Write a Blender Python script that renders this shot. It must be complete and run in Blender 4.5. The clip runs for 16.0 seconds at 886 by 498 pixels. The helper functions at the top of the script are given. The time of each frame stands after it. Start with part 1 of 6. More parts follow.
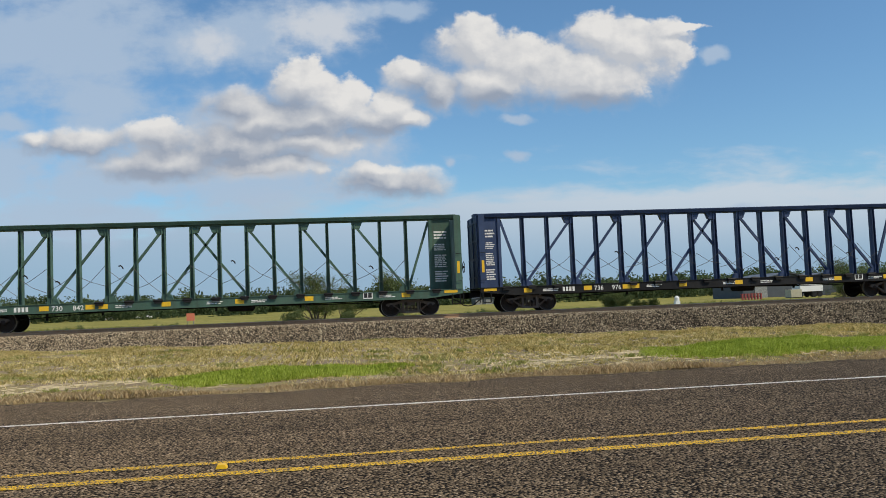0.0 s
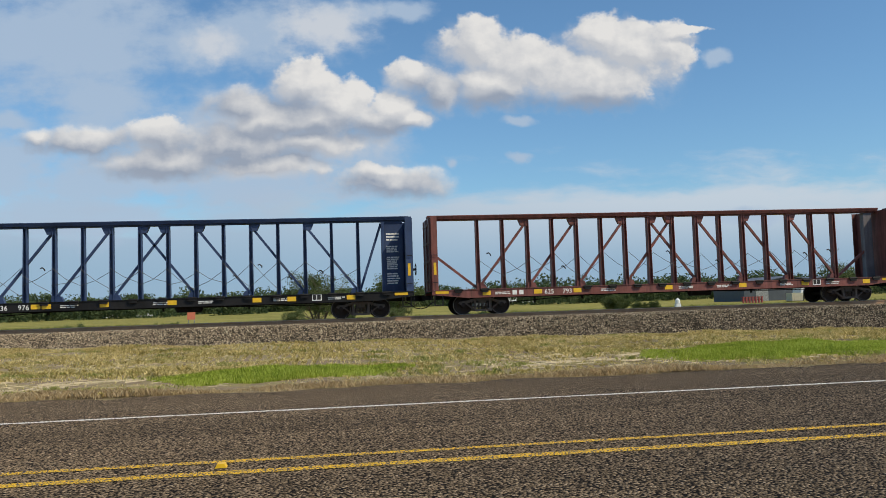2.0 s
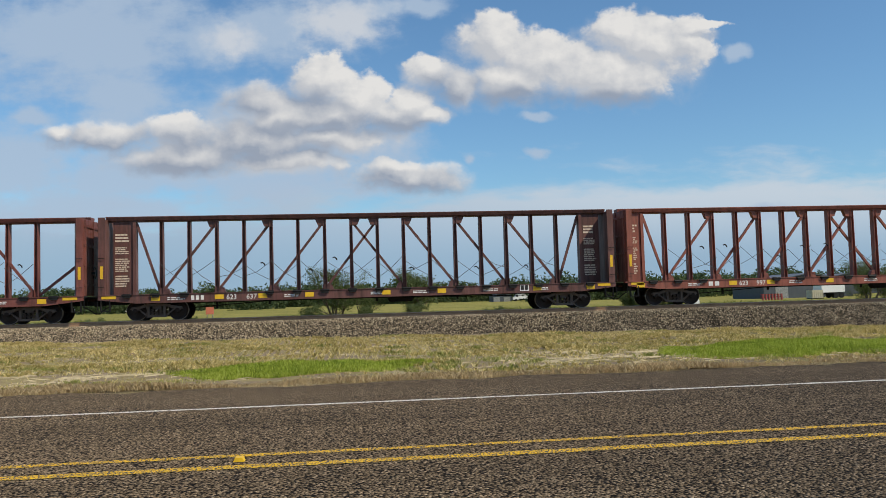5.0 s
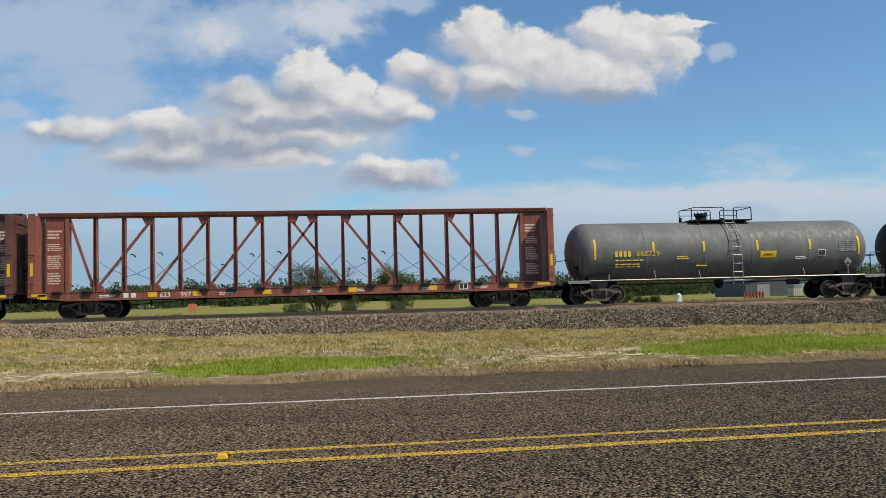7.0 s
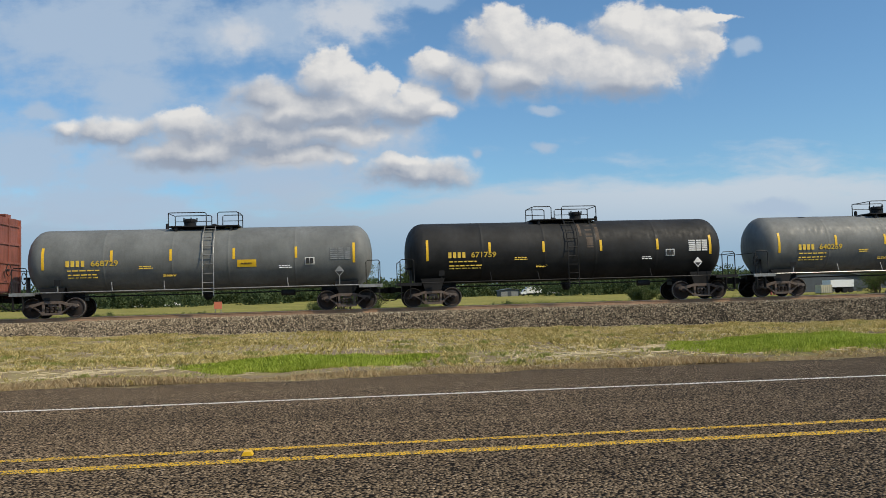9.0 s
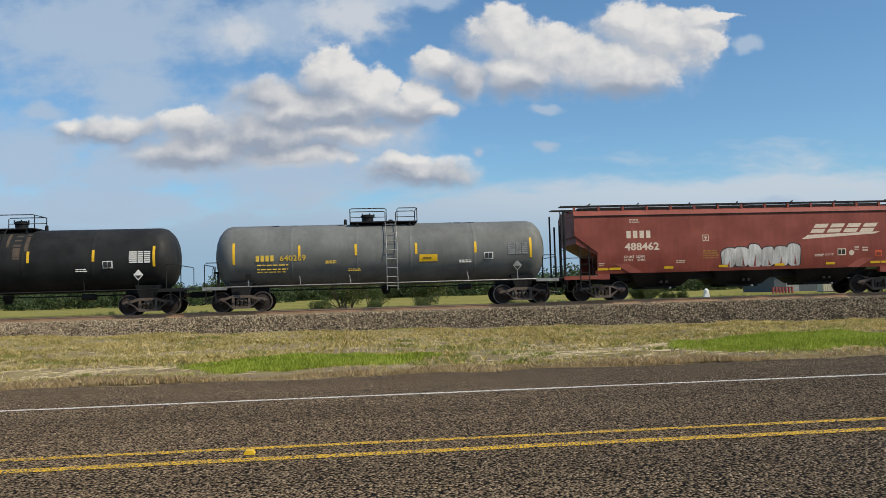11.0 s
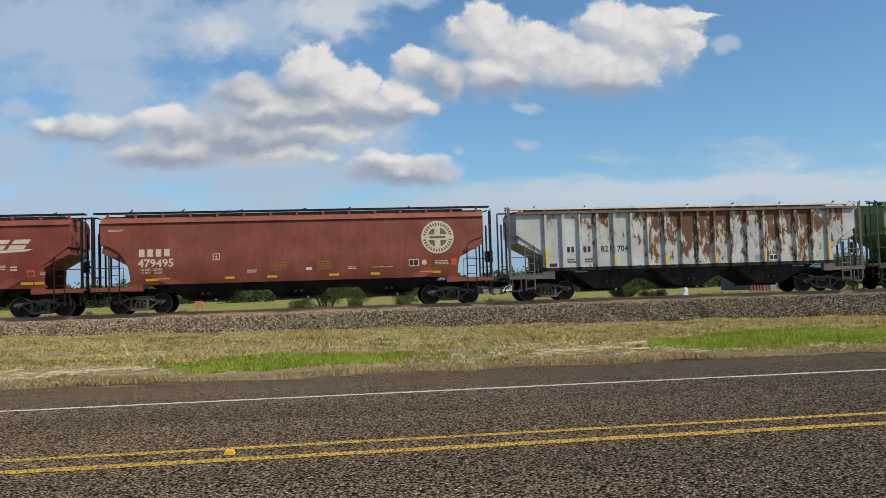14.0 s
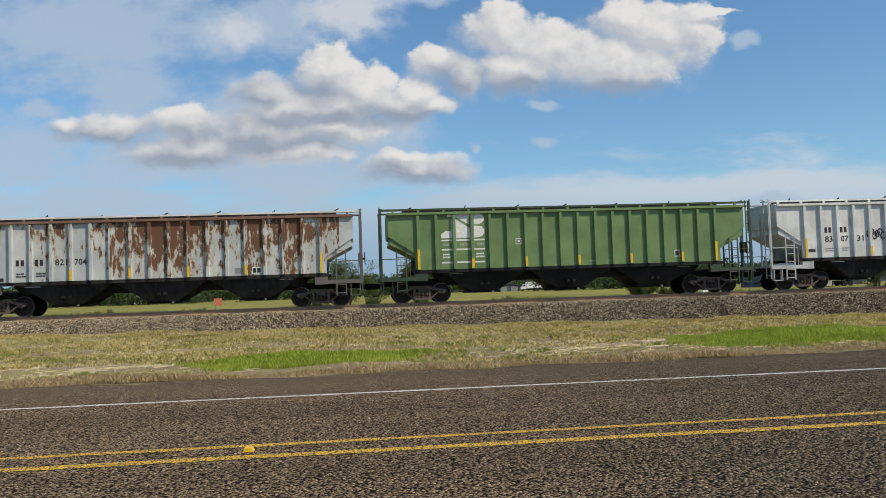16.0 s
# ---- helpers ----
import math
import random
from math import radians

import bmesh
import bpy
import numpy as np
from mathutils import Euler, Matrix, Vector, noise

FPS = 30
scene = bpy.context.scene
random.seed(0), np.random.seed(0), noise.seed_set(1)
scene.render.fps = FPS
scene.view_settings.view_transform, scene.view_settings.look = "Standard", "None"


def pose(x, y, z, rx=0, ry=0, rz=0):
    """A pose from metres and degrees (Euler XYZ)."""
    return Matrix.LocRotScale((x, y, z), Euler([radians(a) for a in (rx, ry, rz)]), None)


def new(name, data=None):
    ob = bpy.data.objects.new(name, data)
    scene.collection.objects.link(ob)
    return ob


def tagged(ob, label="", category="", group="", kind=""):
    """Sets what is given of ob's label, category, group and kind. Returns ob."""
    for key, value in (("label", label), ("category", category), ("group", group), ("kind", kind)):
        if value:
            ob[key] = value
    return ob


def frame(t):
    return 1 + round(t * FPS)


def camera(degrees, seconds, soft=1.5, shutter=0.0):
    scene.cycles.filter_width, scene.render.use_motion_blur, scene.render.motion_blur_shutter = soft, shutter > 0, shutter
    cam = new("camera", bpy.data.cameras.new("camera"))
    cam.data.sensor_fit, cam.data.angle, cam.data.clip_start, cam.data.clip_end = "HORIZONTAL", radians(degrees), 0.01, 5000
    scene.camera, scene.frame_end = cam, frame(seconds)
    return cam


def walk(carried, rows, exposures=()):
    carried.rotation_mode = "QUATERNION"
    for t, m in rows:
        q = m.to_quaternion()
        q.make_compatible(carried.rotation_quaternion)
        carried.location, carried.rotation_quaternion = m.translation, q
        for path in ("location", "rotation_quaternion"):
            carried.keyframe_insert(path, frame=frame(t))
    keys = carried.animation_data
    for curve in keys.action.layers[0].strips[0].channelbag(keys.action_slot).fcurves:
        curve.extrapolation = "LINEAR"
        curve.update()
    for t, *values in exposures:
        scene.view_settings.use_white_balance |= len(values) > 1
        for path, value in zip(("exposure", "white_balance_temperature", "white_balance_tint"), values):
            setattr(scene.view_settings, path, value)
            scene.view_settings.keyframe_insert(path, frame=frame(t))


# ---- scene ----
cam = camera(56.4, 16.0, 0.6)
EYE = (0.0, 0.0, 1.3)
# seconds, tilt, lean, turn
TURNS = [(0.0, 93.66, 2.29, -7.83), (0.5, 93.66, 2.21, -7.39), (1.0, 93.62, 2.12, -8.39), (1.5, 93.65, 1.95, -8.42),
         (2.0, 93.72, 1.86, -7.78), (2.5, 93.74, 1.79, -7.23), (3.0, 93.74, 1.80, -7.90), (3.5, 93.67, 1.95, -7.54),
         (4.0, 93.62, 1.80, -6.82), (5.0, 93.47, 1.62, -6.60), (6.3, 93.30, 1.50, -6.78), (6.5, 93.28, 1.58, -7.34)]
TURNS += [(7.0, 93.25, 1.47, -7.70), (7.5, 93.17, 1.45, -7.27), (8.0, 93.10, 1.46, -6.98), (8.5, 93.10, 1.58, -6.43),
          (8.7, 93.12, 1.60, -6.20), (9.8, 93.08, 1.63, -6.00), (11.0, 93.04, 1.66, -5.96), (11.5, 93.10, 1.70, -6.05), (12.0, 93.03, 1.78, -6.56),
          (12.5, 93.02, 1.75, -6.80), (13.0, 92.97, 1.77, -6.33), (13.5, 92.92, 1.82, -7.24)]
TURNS += [(14.0, 92.91, 1.82, -7.30), (14.5, 92.87, 1.83, -7.10), (15.0, 92.81, 1.97, -6.89), (15.5, 92.84, 2.01, -6.38), (16.0, 92.80, 1.93, -6.09)]
walk(cam, [(t, pose(*EYE, a, b, c)) for t, a, b, c in TURNS], exposures=[(0.0, 0.0), (16.0, 0.0)])

# ---- light ----
SUN_DIR = Vector((0.58, -0.40, 0.76)).normalized()
sun = new("sun", bpy.data.lights.new("sun", "SUN"))
sun.data.energy, sun.data.angle, sun.data.color = 4.2, radians(0.6), (1.0, 0.88, 0.68)
sun.rotation_euler = SUN_DIR.to_track_quat("Z", "Y").to_euler()

world = bpy.data.worlds.new("sky")
scene.world = world
world.use_nodes = True
WT = world.node_tree
WT.nodes.clear()


def wnode(kind, **props):
    n = WT.nodes.new(kind)
    for k, v in props.items():
        if k == "operation":
            n.operation = v
    return n


def put(sock, v):
    if isinstance(v, (int, float)):
        sock.default_value = v
    elif isinstance(v, (tuple, list)):
        sock.default_value = v
    else:
        WT.links.new(v, sock)


def wmath(op, a, b=None, c=None, clamp=False):
    n = WT.nodes.new("ShaderNodeMath")
    n.operation, n.use_clamp = op, clamp
    for i, v in enumerate((a, b, c)):
        if v is not None:
            put(n.inputs[i], v)
    return n.outputs[0]


def wvec(op, a, b=None):
    n = WT.nodes.new("ShaderNodeVectorMath")
    n.operation = op
    put(n.inputs[0], a)
    if b is not None:
        put(n.inputs[1], b)
    return n.outputs["Value"] if op == "LENGTH" else n.outputs[0]


def wnoise(vec, scale, detail=6.0, rough=0.55):
    n = WT.nodes.new("ShaderNodeTexNoise")
    put(n.inputs["Vector"], vec)
    n.inputs["Scale"].default_value, n.inputs["Detail"].default_value, n.inputs["Roughness"].default_value = scale, detail, rough
    return n.outputs[0]


def wstep(v, lo, hi):
    n = WT.nodes.new("ShaderNodeMapRange")
    n.interpolation_type = "SMOOTHSTEP"
    put(n.inputs[0], v)
    n.inputs[1].default_value, n.inputs[2].default_value = lo, hi
    return n.outputs[0]


def wmix(fac, a, b):
    n = WT.nodes.new("ShaderNodeMix")
    n.data_type = "RGBA"
    put(n.inputs[0], fac)
    put(n.inputs[6], a)
    put(n.inputs[7], b)
    return n.outputs[2]


def blob_field(vec, blobs):
    total = None
    for u, v, ru, rv in blobs:
        q = wvec("MULTIPLY", wvec("SUBTRACT", vec, (u, v, 0)), (1 / ru, 1 / rv, 0))
        d = wmath("SUBTRACT", 1.0, wvec("LENGTH", q))
        if total is None:
            total = d
        else:
            n = WT.nodes.new("ShaderNodeMath")
            n.operation = "SMOOTH_MAX"
            put(n.inputs[0], total)
            put(n.inputs[1], d)
            n.inputs[2].default_value = 0.25
            total = n.outputs[0]
    return wmath("MAXIMUM", total, -1.5)


def build_sky():
    heaps = [(-0.023, 0.267, 0.042, 0.035), (0.021, 0.250, 0.041, 0.029), (0.069, 0.229, 0.048, 0.021), (0.107, 0.226, 0.028, 0.013),
             (0.108, 0.281, 0.029, 0.023), (0.083, 0.243, 0.028, 0.020), (0.191, 0.323, 0.050, 0.037), (0.248, 0.295, 0.069, 0.042),
             (0.345, 0.333, 0.036, 0.031), (0.397, 0.319, 0.064, 0.041), (0.335, 0.278, 0.104, 0.036), (0.446, 0.320, 0.032, 0.036),
             (0.211, 0.269, 0.065, 0.030), (0.463, 0.343, 0.035, 0.007), (0.146, 0.261, 0.032, 0.025)]
    heaps += [(-0.070, 0.225, 0.062, 0.030), (-0.012, 0.226, 0.060, 0.026), (-0.094, 0.242, 0.050, 0.025), (-0.281, 0.205, 0.060, 0.016), (-0.192, 0.207, 0.052, 0.023), (-0.328, 0.209, 0.026, 0.011),
              (-0.186, 0.177, 0.080, 0.023), (-0.101, 0.194, 0.086, 0.029), (-0.014, 0.198, 0.074, 0.021), (-0.068, 0.170, 0.080, 0.015),
              (0.081, 0.150, 0.072, 0.020), (0.067, 0.161, 0.041, 0.013)]
    veils = [(-0.005, 0.340, 0.075, 0.037), (-0.165, 0.320, 0.072, 0.038), (-0.293, 0.318, 0.157, 0.074), (-0.256, 0.251, 0.070, 0.047),
             (-0.086, 0.328, 0.080, 0.042), (0.099, 0.359, 0.035, 0.013), (0.043, 0.355, 0.042, 0.018), (0.242, 0.223, 0.022, 0.006),
             (0.237, 0.179, 0.014, 0.007), (0.151, 0.175, 0.010, 0.008), (-0.362, 0.227, 0.028, 0.012), (-0.087, 0.211, 0.106, 0.048),
             (0.013, 0.191, 0.082, 0.028), (-0.250, 0.157, 0.120, 0.035), (-0.10, 0.150, 0.160, 0.030), (-0.38, 0.170, 0.090, 0.050), (-0.30, 0.115, 0.20, 0.030), (0.540, 0.098, 0.050, 0.010), (0.506, 0.308, 0.018, 0.010)]
    bellies = [(-0.104, 0.245, 0.050, 0.021), (-0.040, 0.239, 0.040, 0.017), (-0.121, 0.197, 0.105, 0.023), (-0.199, 0.167, 0.077, 0.017),
               (0.041, 0.217, 0.082, 0.014), (0.136, 0.260, 0.035, 0.024), (0.224, 0.246, 0.079, 0.013), (0.334, 0.245, 0.089, 0.012),
               (0.080, 0.138, 0.086, 0.013), (-0.014, 0.208, 0.074, 0.014), (-0.081, 0.177, 0.086, 0.015), (0.480, 0.128, 0.054, 0.010), (-0.300, 0.198, 0.080, 0.024), (0.085, 0.146, 0.090, 0.022)]
    sky = WT.nodes.new("ShaderNodeTexSky")
    sky.sky_type, sky.sun_disc = "NISHITA", False
    sky.sun_elevation = math.asin(SUN_DIR.z)
    sky.sun_rotation = math.atan2(SUN_DIR.x, SUN_DIR.y)
    sky.air_density, sky.dust_density, sky.ozone_density = 1.0, 0.6, 1.6
    co = WT.nodes.new("ShaderNodeTexCoord").outputs["Generated"]
    sep = WT.nodes.new("ShaderNodeSeparateXYZ")
    WT.links.new(co, sep.inputs[0])
    ahead = wmath("MAXIMUM", wmath("ABSOLUTE", sep.outputs[1]), 0.05)
    comb = WT.nodes.new("ShaderNodeCombineXYZ")
    WT.links.new(wmath("DIVIDE", sep.outputs[0], ahead), comb.inputs[0])
    WT.links.new(wmath("DIVIDE", sep.outputs[2], ahead), comb.inputs[1])
    WT.links.new(wmath("SIGN", sep.outputs[1]), comb.inputs[2])
    p = comb.outputs[0]
    v = wmath("DIVIDE", sep.outputs[2], ahead)
    # ragged edges: shift the place by noise before the heaps are looked up
    n1 = WT.nodes.new("ShaderNodeTexNoise")
    WT.links.new(p, n1.inputs["Vector"])
    n1.inputs["Scale"].default_value, n1.inputs["Detail"].default_value, n1.inputs["Roughness"].default_value = 20.0, 5.0, 0.5
    warp = wvec("MULTIPLY", wvec("SUBTRACT", n1.outputs["Color"], (0.5, 0.5, 0.5)), (0.045, 0.030, 0.0))
    pw = wvec("ADD", p, warp)
    puff = wnoise(wvec("MULTIPLY", p, (1.0, 1.2, 1.0)), 34.0, 9.0, 0.56)
    heap = wmath("ADD", blob_field(pw, heaps), wmath("MULTIPLY", wmath("SUBTRACT", puff, 0.5), 1.05))
    heap = wmath("ADD", heap, 0.10)
    # the same density a little towards the sun: where it falls off, the heap is lit
    toward = (0.010, 0.014, 0.0)
    puff_up = wnoise(wvec("ADD", wvec("MULTIPLY", p, (1.0, 1.2, 1.0)), toward), 34.0, 9.0, 0.56)
    heap_up = wmath("ADD", blob_field(wvec("ADD", pw, toward), heaps), wmath("MULTIPLY", wmath("SUBTRACT", puff_up, 0.5), 1.05))
    heap_up = wmath("ADD", heap_up, 0.10)
    rise = wmath("SUBTRACT", heap, heap_up)
    crisp = wstep(heap, 0.0, 0.30)
    soft = wstep(heap, -0.30, 0.60)
    under_soft = wmath("MAXIMUM", wstep(blob_field(pw, bellies), -0.6, 0.3), wmath("SUBTRACT", 1.0, wstep(rise, -0.25, 0.20)))
    heap_mask = wmath("MULTIPLY", wmath("ADD", wmath("MULTIPLY", crisp, wmath("SUBTRACT", 1.0, under_soft)), wmath("MULTIPLY", soft, under_soft)), 0.97)
    wisp = wnoise(wvec("MULTIPLY", p, (1.0, 2.2, 1.0)), 9.0, 6.0, 0.6)
    veil = wmath("ADD", blob_field(pw, veils), wmath("ADD", wmath("MULTIPLY", wmath("SUBTRACT", wisp, 0.5), 1.9), wmath("MULTIPLY", wmath("SUBTRACT", puff, 0.5), 0.9)))
    veil_mask = wmath("MULTIPLY", wstep(veil, -0.35, 0.60), 0.85)
    # streaky bank low over the horizon
    bank_n = wnoise(wvec("MULTIPLY", wvec("ADD", p, wvec("MULTIPLY", warp, (0.5, 0.5, 0.0))), (2.2, 8.0, 1.0)), 3.0, 6.0, 0.55)
    slope = wmath("MULTIPLY", sep.outputs[0], 0.045)
    bank = wmath("ADD", wmath("SUBTRACT", 0.157, wmath("SUBTRACT", v, slope)), wmath("MULTIPLY", wmath("SUBTRACT", bank_n, 0.5), 0.18))
    bank_mask = wmath("MULTIPLY", wstep(bank, 0.0, 0.06), 0.9)
    # loose cloud over the rest of the sky
    rest_n = wnoise(wvec("MULTIPLY", co, (1.0, 1.0, 2.2)), 3.1, 6.0, 0.58)
    away = wmath("MAXIMUM", wstep(v, 0.42, 0.6), wmath("LESS_THAN", sep.outputs[1], 0.05))
    rest_mask = wmath("MULTIPLY", wmath("MULTIPLY", wstep(rest_n, 0.52, 0.66), away), 0.9)
    # shading inside the heaps
    belly = wstep(wmath("ADD", blob_field(pw, bellies), wmath("MULTIPLY", wmath("SUBTRACT", puff, 0.5), 0.5)), -0.45, 0.55)
    relief = wmath("MAXIMUM", wmath("MULTIPLY", rise, 0.70), -0.16)
    lit = wmath("ADD", wmath("SUBTRACT", 0.66, wmath("MULTIPLY", belly, 0.46)), relief, clamp=True)
    heap_col = wmix(lit, (0.36, 0.42, 0.53, 1), (0.97, 0.95, 0.92, 1))
    g = WT.nodes.new("ShaderNodeMix")
    g.data_type, g.blend_type = "RGBA", "MULTIPLY"
    g.inputs[0].default_value = 1.0
    WT.links.new(sky.outputs[0], g.inputs[6])
    g.inputs[7].default_value = SKY_TINT
    col = g.outputs[2]
    pale = wmix(wstep(wmath("DIVIDE", sep.outputs[0], ahead), -0.25, 0.45), (0.50 * CLOUD, 0.62 * CLOUD, 0.76 * CLOUD, 1), (0.70 * CLOUD, 0.78 * CLOUD, 0.87 * CLOUD, 1))
    bank_col = wmix(wstep(v, 0.03, 0.13), (0.35 * CLOUD, 0.52 * CLOUD, 0.72 * CLOUD, 1), pale)
    col = wmix(bank_mask, col, bank_col)
    # the veil is whiter where it is thick
    thick = wstep(wmath("ADD", blob_field(pw, [(0.0, 0.340, 0.075, 0.040), (-0.130, 0.318, 0.040, 0.026)]), wmath("MULTIPLY", wmath("SUBTRACT", puff, 0.5), 1.6)), -0.2, 0.8)
    veil_col = wmix(thick, (0.51 * CLOUD, 0.64 * CLOUD, 0.81 * CLOUD, 1), (0.80 * CLOUD, 0.83 * CLOUD, 0.87 * CLOUD, 1))
    col = wmix(veil_mask, col, veil_col)
    col = wmix(rest_mask, col, (0.75 * CLOUD, 0.78 * CLOUD, 0.85 * CLOUD, 1))
    heap_scaled = WT.nodes.new("ShaderNodeMix")
    heap_scaled.data_type, heap_scaled.blend_type = "RGBA", "MULTIPLY"
    heap_scaled.inputs[0].default_value = 1.0
    WT.links.new(heap_col, heap_scaled.inputs[6])
    heap_scaled.inputs[7].default_value = (CLOUD, CLOUD, CLOUD, 1)
    col = wmix(heap_mask, col, heap_scaled.outputs[2])
    bg = WT.nodes.new("ShaderNodeBackground")
    WT.links.new(col, bg.inputs[0])
    bg.inputs[1].default_value = SKY_STRENGTH
    out = WT.nodes.new("ShaderNodeOutputWorld")
    WT.links.new(bg.outputs[0], out.inputs[0])


SKY_STRENGTH, CLOUD, SKY_TINT = 0.12, 6.7, (0.68, 0.93, 1.06, 1)
build_sky()

# ---- materials ----


class Mat:
    """Small helper that chains shader nodes."""

    def __init__(self, name):
        self.m = bpy.data.materials.new(name)
        self.m.use_nodes = True
        self.t = self.m.node_tree
        self.b = self.t.nodes["Principled BSDF"]

    def coord(self, scale=(1, 1, 1), world=False):
        if world:
            src = self.t.nodes.new("ShaderNodeNewGeometry").outputs["Position"]
        else:
            src = self.t.nodes.new("ShaderNodeTexCoord").outputs["Object"]
        mp = self.t.nodes.new("ShaderNodeMapping")
        mp.inputs["Scale"].default_value = scale
        self.t.links.new(src, mp.inputs[0])
        return mp.outputs[0]

    def noise(self, vec, scale, detail=4.0, rough=0.55):
        n = self.t.nodes.new("ShaderNodeTexNoise")
        self.t.links.new(vec, n.inputs["Vector"])
        n.inputs["Scale"].default_value, n.inputs["Detail"].default_value, n.inputs["Roughness"].default_value = scale, detail, rough
        return n.outputs[0]

    def voronoi(self, vec, scale, out="Color", feature="F1"):
        n = self.t.nodes.new("ShaderNodeTexVoronoi")
        n.feature = feature
        self.t.links.new(vec, n.inputs["Vector"])
        n.inputs["Scale"].default_value = scale
        return n.outputs[out]

    def ramp(self, v, stops):
        n = self.t.nodes.new("ShaderNodeValToRGB")
        e = n.color_ramp.elements
        while len(e) < len(stops):
            e.new(0.5)
        for el, (pos, c) in zip(e, stops):
            el.position = pos
            el.color = (*c, 1) if isinstance(c, tuple) else (c, c, c, 1)
        self.t.links.new(v, n.inputs[0])
        return n.outputs[0]

    def mix(self, fac, a, b, blend="MIX"):
        n = self.t.nodes.new("ShaderNodeMix")
        n.data_type, n.blend_type = "RGBA", blend
        for s, v in ((n.inputs[0], fac), (n.inputs[6], a), (n.inputs[7], b)):
            if isinstance(v, (int, float)):
                s.default_value = v
            elif isinstance(v, tuple):
                s.default_value = (*v, 1)
            else:
                self.t.links.new(v, s)
        return n.outputs[2]

    def math(self, op, a, b):
        n = self.t.nodes.new("ShaderNodeMath")
        n.operation = op
        for s, v in ((n.inputs[0], a), (n.inputs[1], b)):
            if isinstance(v, (int, float)):
                s.default_value = v
            else:
                self.t.links.new(v, s)
        return n.outputs[0]

    def color(self, v):
        if isinstance(v, tuple):
            self.b.inputs["Base Color"].default_value = (*v, 1)
        else:
            self.t.links.new(v, self.b.inputs["Base Color"])
        return self

    def set(self, rough=0.6, metal=0.0, spec=0.5, grain=0.0):
        self.b.inputs["Diffuse Roughness"].default_value = grain
        if isinstance(rough, (int, float)):
            self.b.inputs["Roughness"].default_value = rough
        else:
            self.t.links.new(rough, self.b.inputs["Roughness"])
        self.b.inputs["Metallic"].default_value = metal
        self.b.inputs["Specular IOR Level"].default_value = spec
        return self

    def bump(self, v, strength=0.3, dist=0.02):
        n = self.t.nodes.new("ShaderNodeBump")
        n.inputs["Strength"].default_value, n.inputs["Distance"].default_value = strength, dist
        self.t.links.new(v, n.inputs["Height"])
        self.t.links.new(n.outputs[0], self.b.inputs["Normal"])
        return self

    def random(self, island=False):
        if island:
            return self.t.nodes.new("ShaderNodeNewGeometry").outputs["Random Per Island"]
        return self.t.nodes.new("ShaderNodeObjectInfo").outputs["Random"]


def painted(name, c, dirt=(0.06, 0.05, 0.04), amount=0.35, rough=0.55, rust=0.0, spec=0.4):
    """Weathered paint on steel: patchy fading, vertical streaks of dirt, some rust."""
    m = Mat(name)
    big = m.noise(m.coord((0.5, 0.5, 0.5)), 1.7, 5.0, 0.6)
    streak = m.noise(m.coord((6.0, 6.0, 0.55)), 1.0, 5.0, 0.62)
    fine = m.noise(m.coord(), 24.0, 3.0)
    faded = tuple(min(1, x * 1.25 + 0.015) for x in c)
    col = m.mix(m.ramp(big, [(0.35, 0.0), (0.7, 1.0)]), tuple(x * 0.86 for x in c), faded)
    col = m.mix(m.math("MULTIPLY", m.ramp(streak, [(0.42, 0.0), (0.72, 1.0)]), amount), col, dirt)
    if rust:
        spots = m.noise(m.coord((3.0, 3.0, 1.6)), 1.3, 8.0, 0.68)
        col = m.mix(m.ramp(spots, [(0.66 - 0.2 * rust, 0.0), (0.70 - 0.2 * rust, 1.0)]), col, (0.16, 0.07, 0.04))
    col = m.mix(0.10, col, m.ramp(fine, [(0.3, 0.0), (0.7, 1.0)]), "OVERLAY")
    m.color(col).set(m.ramp(streak, [(0.3, rough - 0.12), (0.8, min(1, rough + 0.25))]), 0.0, spec)
    m.bump(big, 0.15, 0.03)
    return m.m


def plain(name, c, rough=0.6, metal=0.0, vary=0.25, scale=8.0, spec=0.5):
    m = Mat(name)
    n = m.noise(m.coord(), scale, 4.0)
    col = m.mix(m.ramp(n, [(0.3, 0.0), (0.7, 1.0)]), tuple(x * (1 - vary) for x in c), tuple(min(1, x * (1 + vary)) for x in c))
    return m.color(col).set(rough, metal, spec).m


GREEN = painted("green_paint", (0.050, 0.108, 0.078))
BLUE = painted("navy_paint", (0.022, 0.045, 0.115), dirt=(0.035, 0.045, 0.07), amount=0.25)
RED = painted("oxide_red_paint", (0.263, 0.0788, 0.052), dirt=(0.0504, 0.0315, 0.025), amount=0.6)
MAROON = painted("maroon_paint", (0.187, 0.058, 0.046), dirt=(0.0385, 0.025, 0.022), amount=0.65)
REDDARK = painted("faded_oxide_red_paint", (0.13, 0.052, 0.044), dirt=(0.03, 0.022, 0.02), amount=0.7)
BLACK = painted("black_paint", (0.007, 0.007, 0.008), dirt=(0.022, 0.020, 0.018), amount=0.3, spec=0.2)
# grime over a base lowered towards black to hold the shade under the cars
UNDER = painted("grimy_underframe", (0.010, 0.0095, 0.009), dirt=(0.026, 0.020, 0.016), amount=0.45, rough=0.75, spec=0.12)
TRUCK = painted("rusty_cast_steel", (0.1053, 0.08424, 0.07176), dirt=(0.1092, 0.0663, 0.0468), amount=0.5, rough=0.75)
WHEEL = painted("rusty_wheel_steel", (0.020, 0.016, 0.015), dirt=(0.06, 0.034, 0.025), amount=0.5, rough=0.7, spec=0.2)
TREAD = plain("polished_tread", (0.24, 0.21, 0.19), 0.45, 0.8, 0.2)
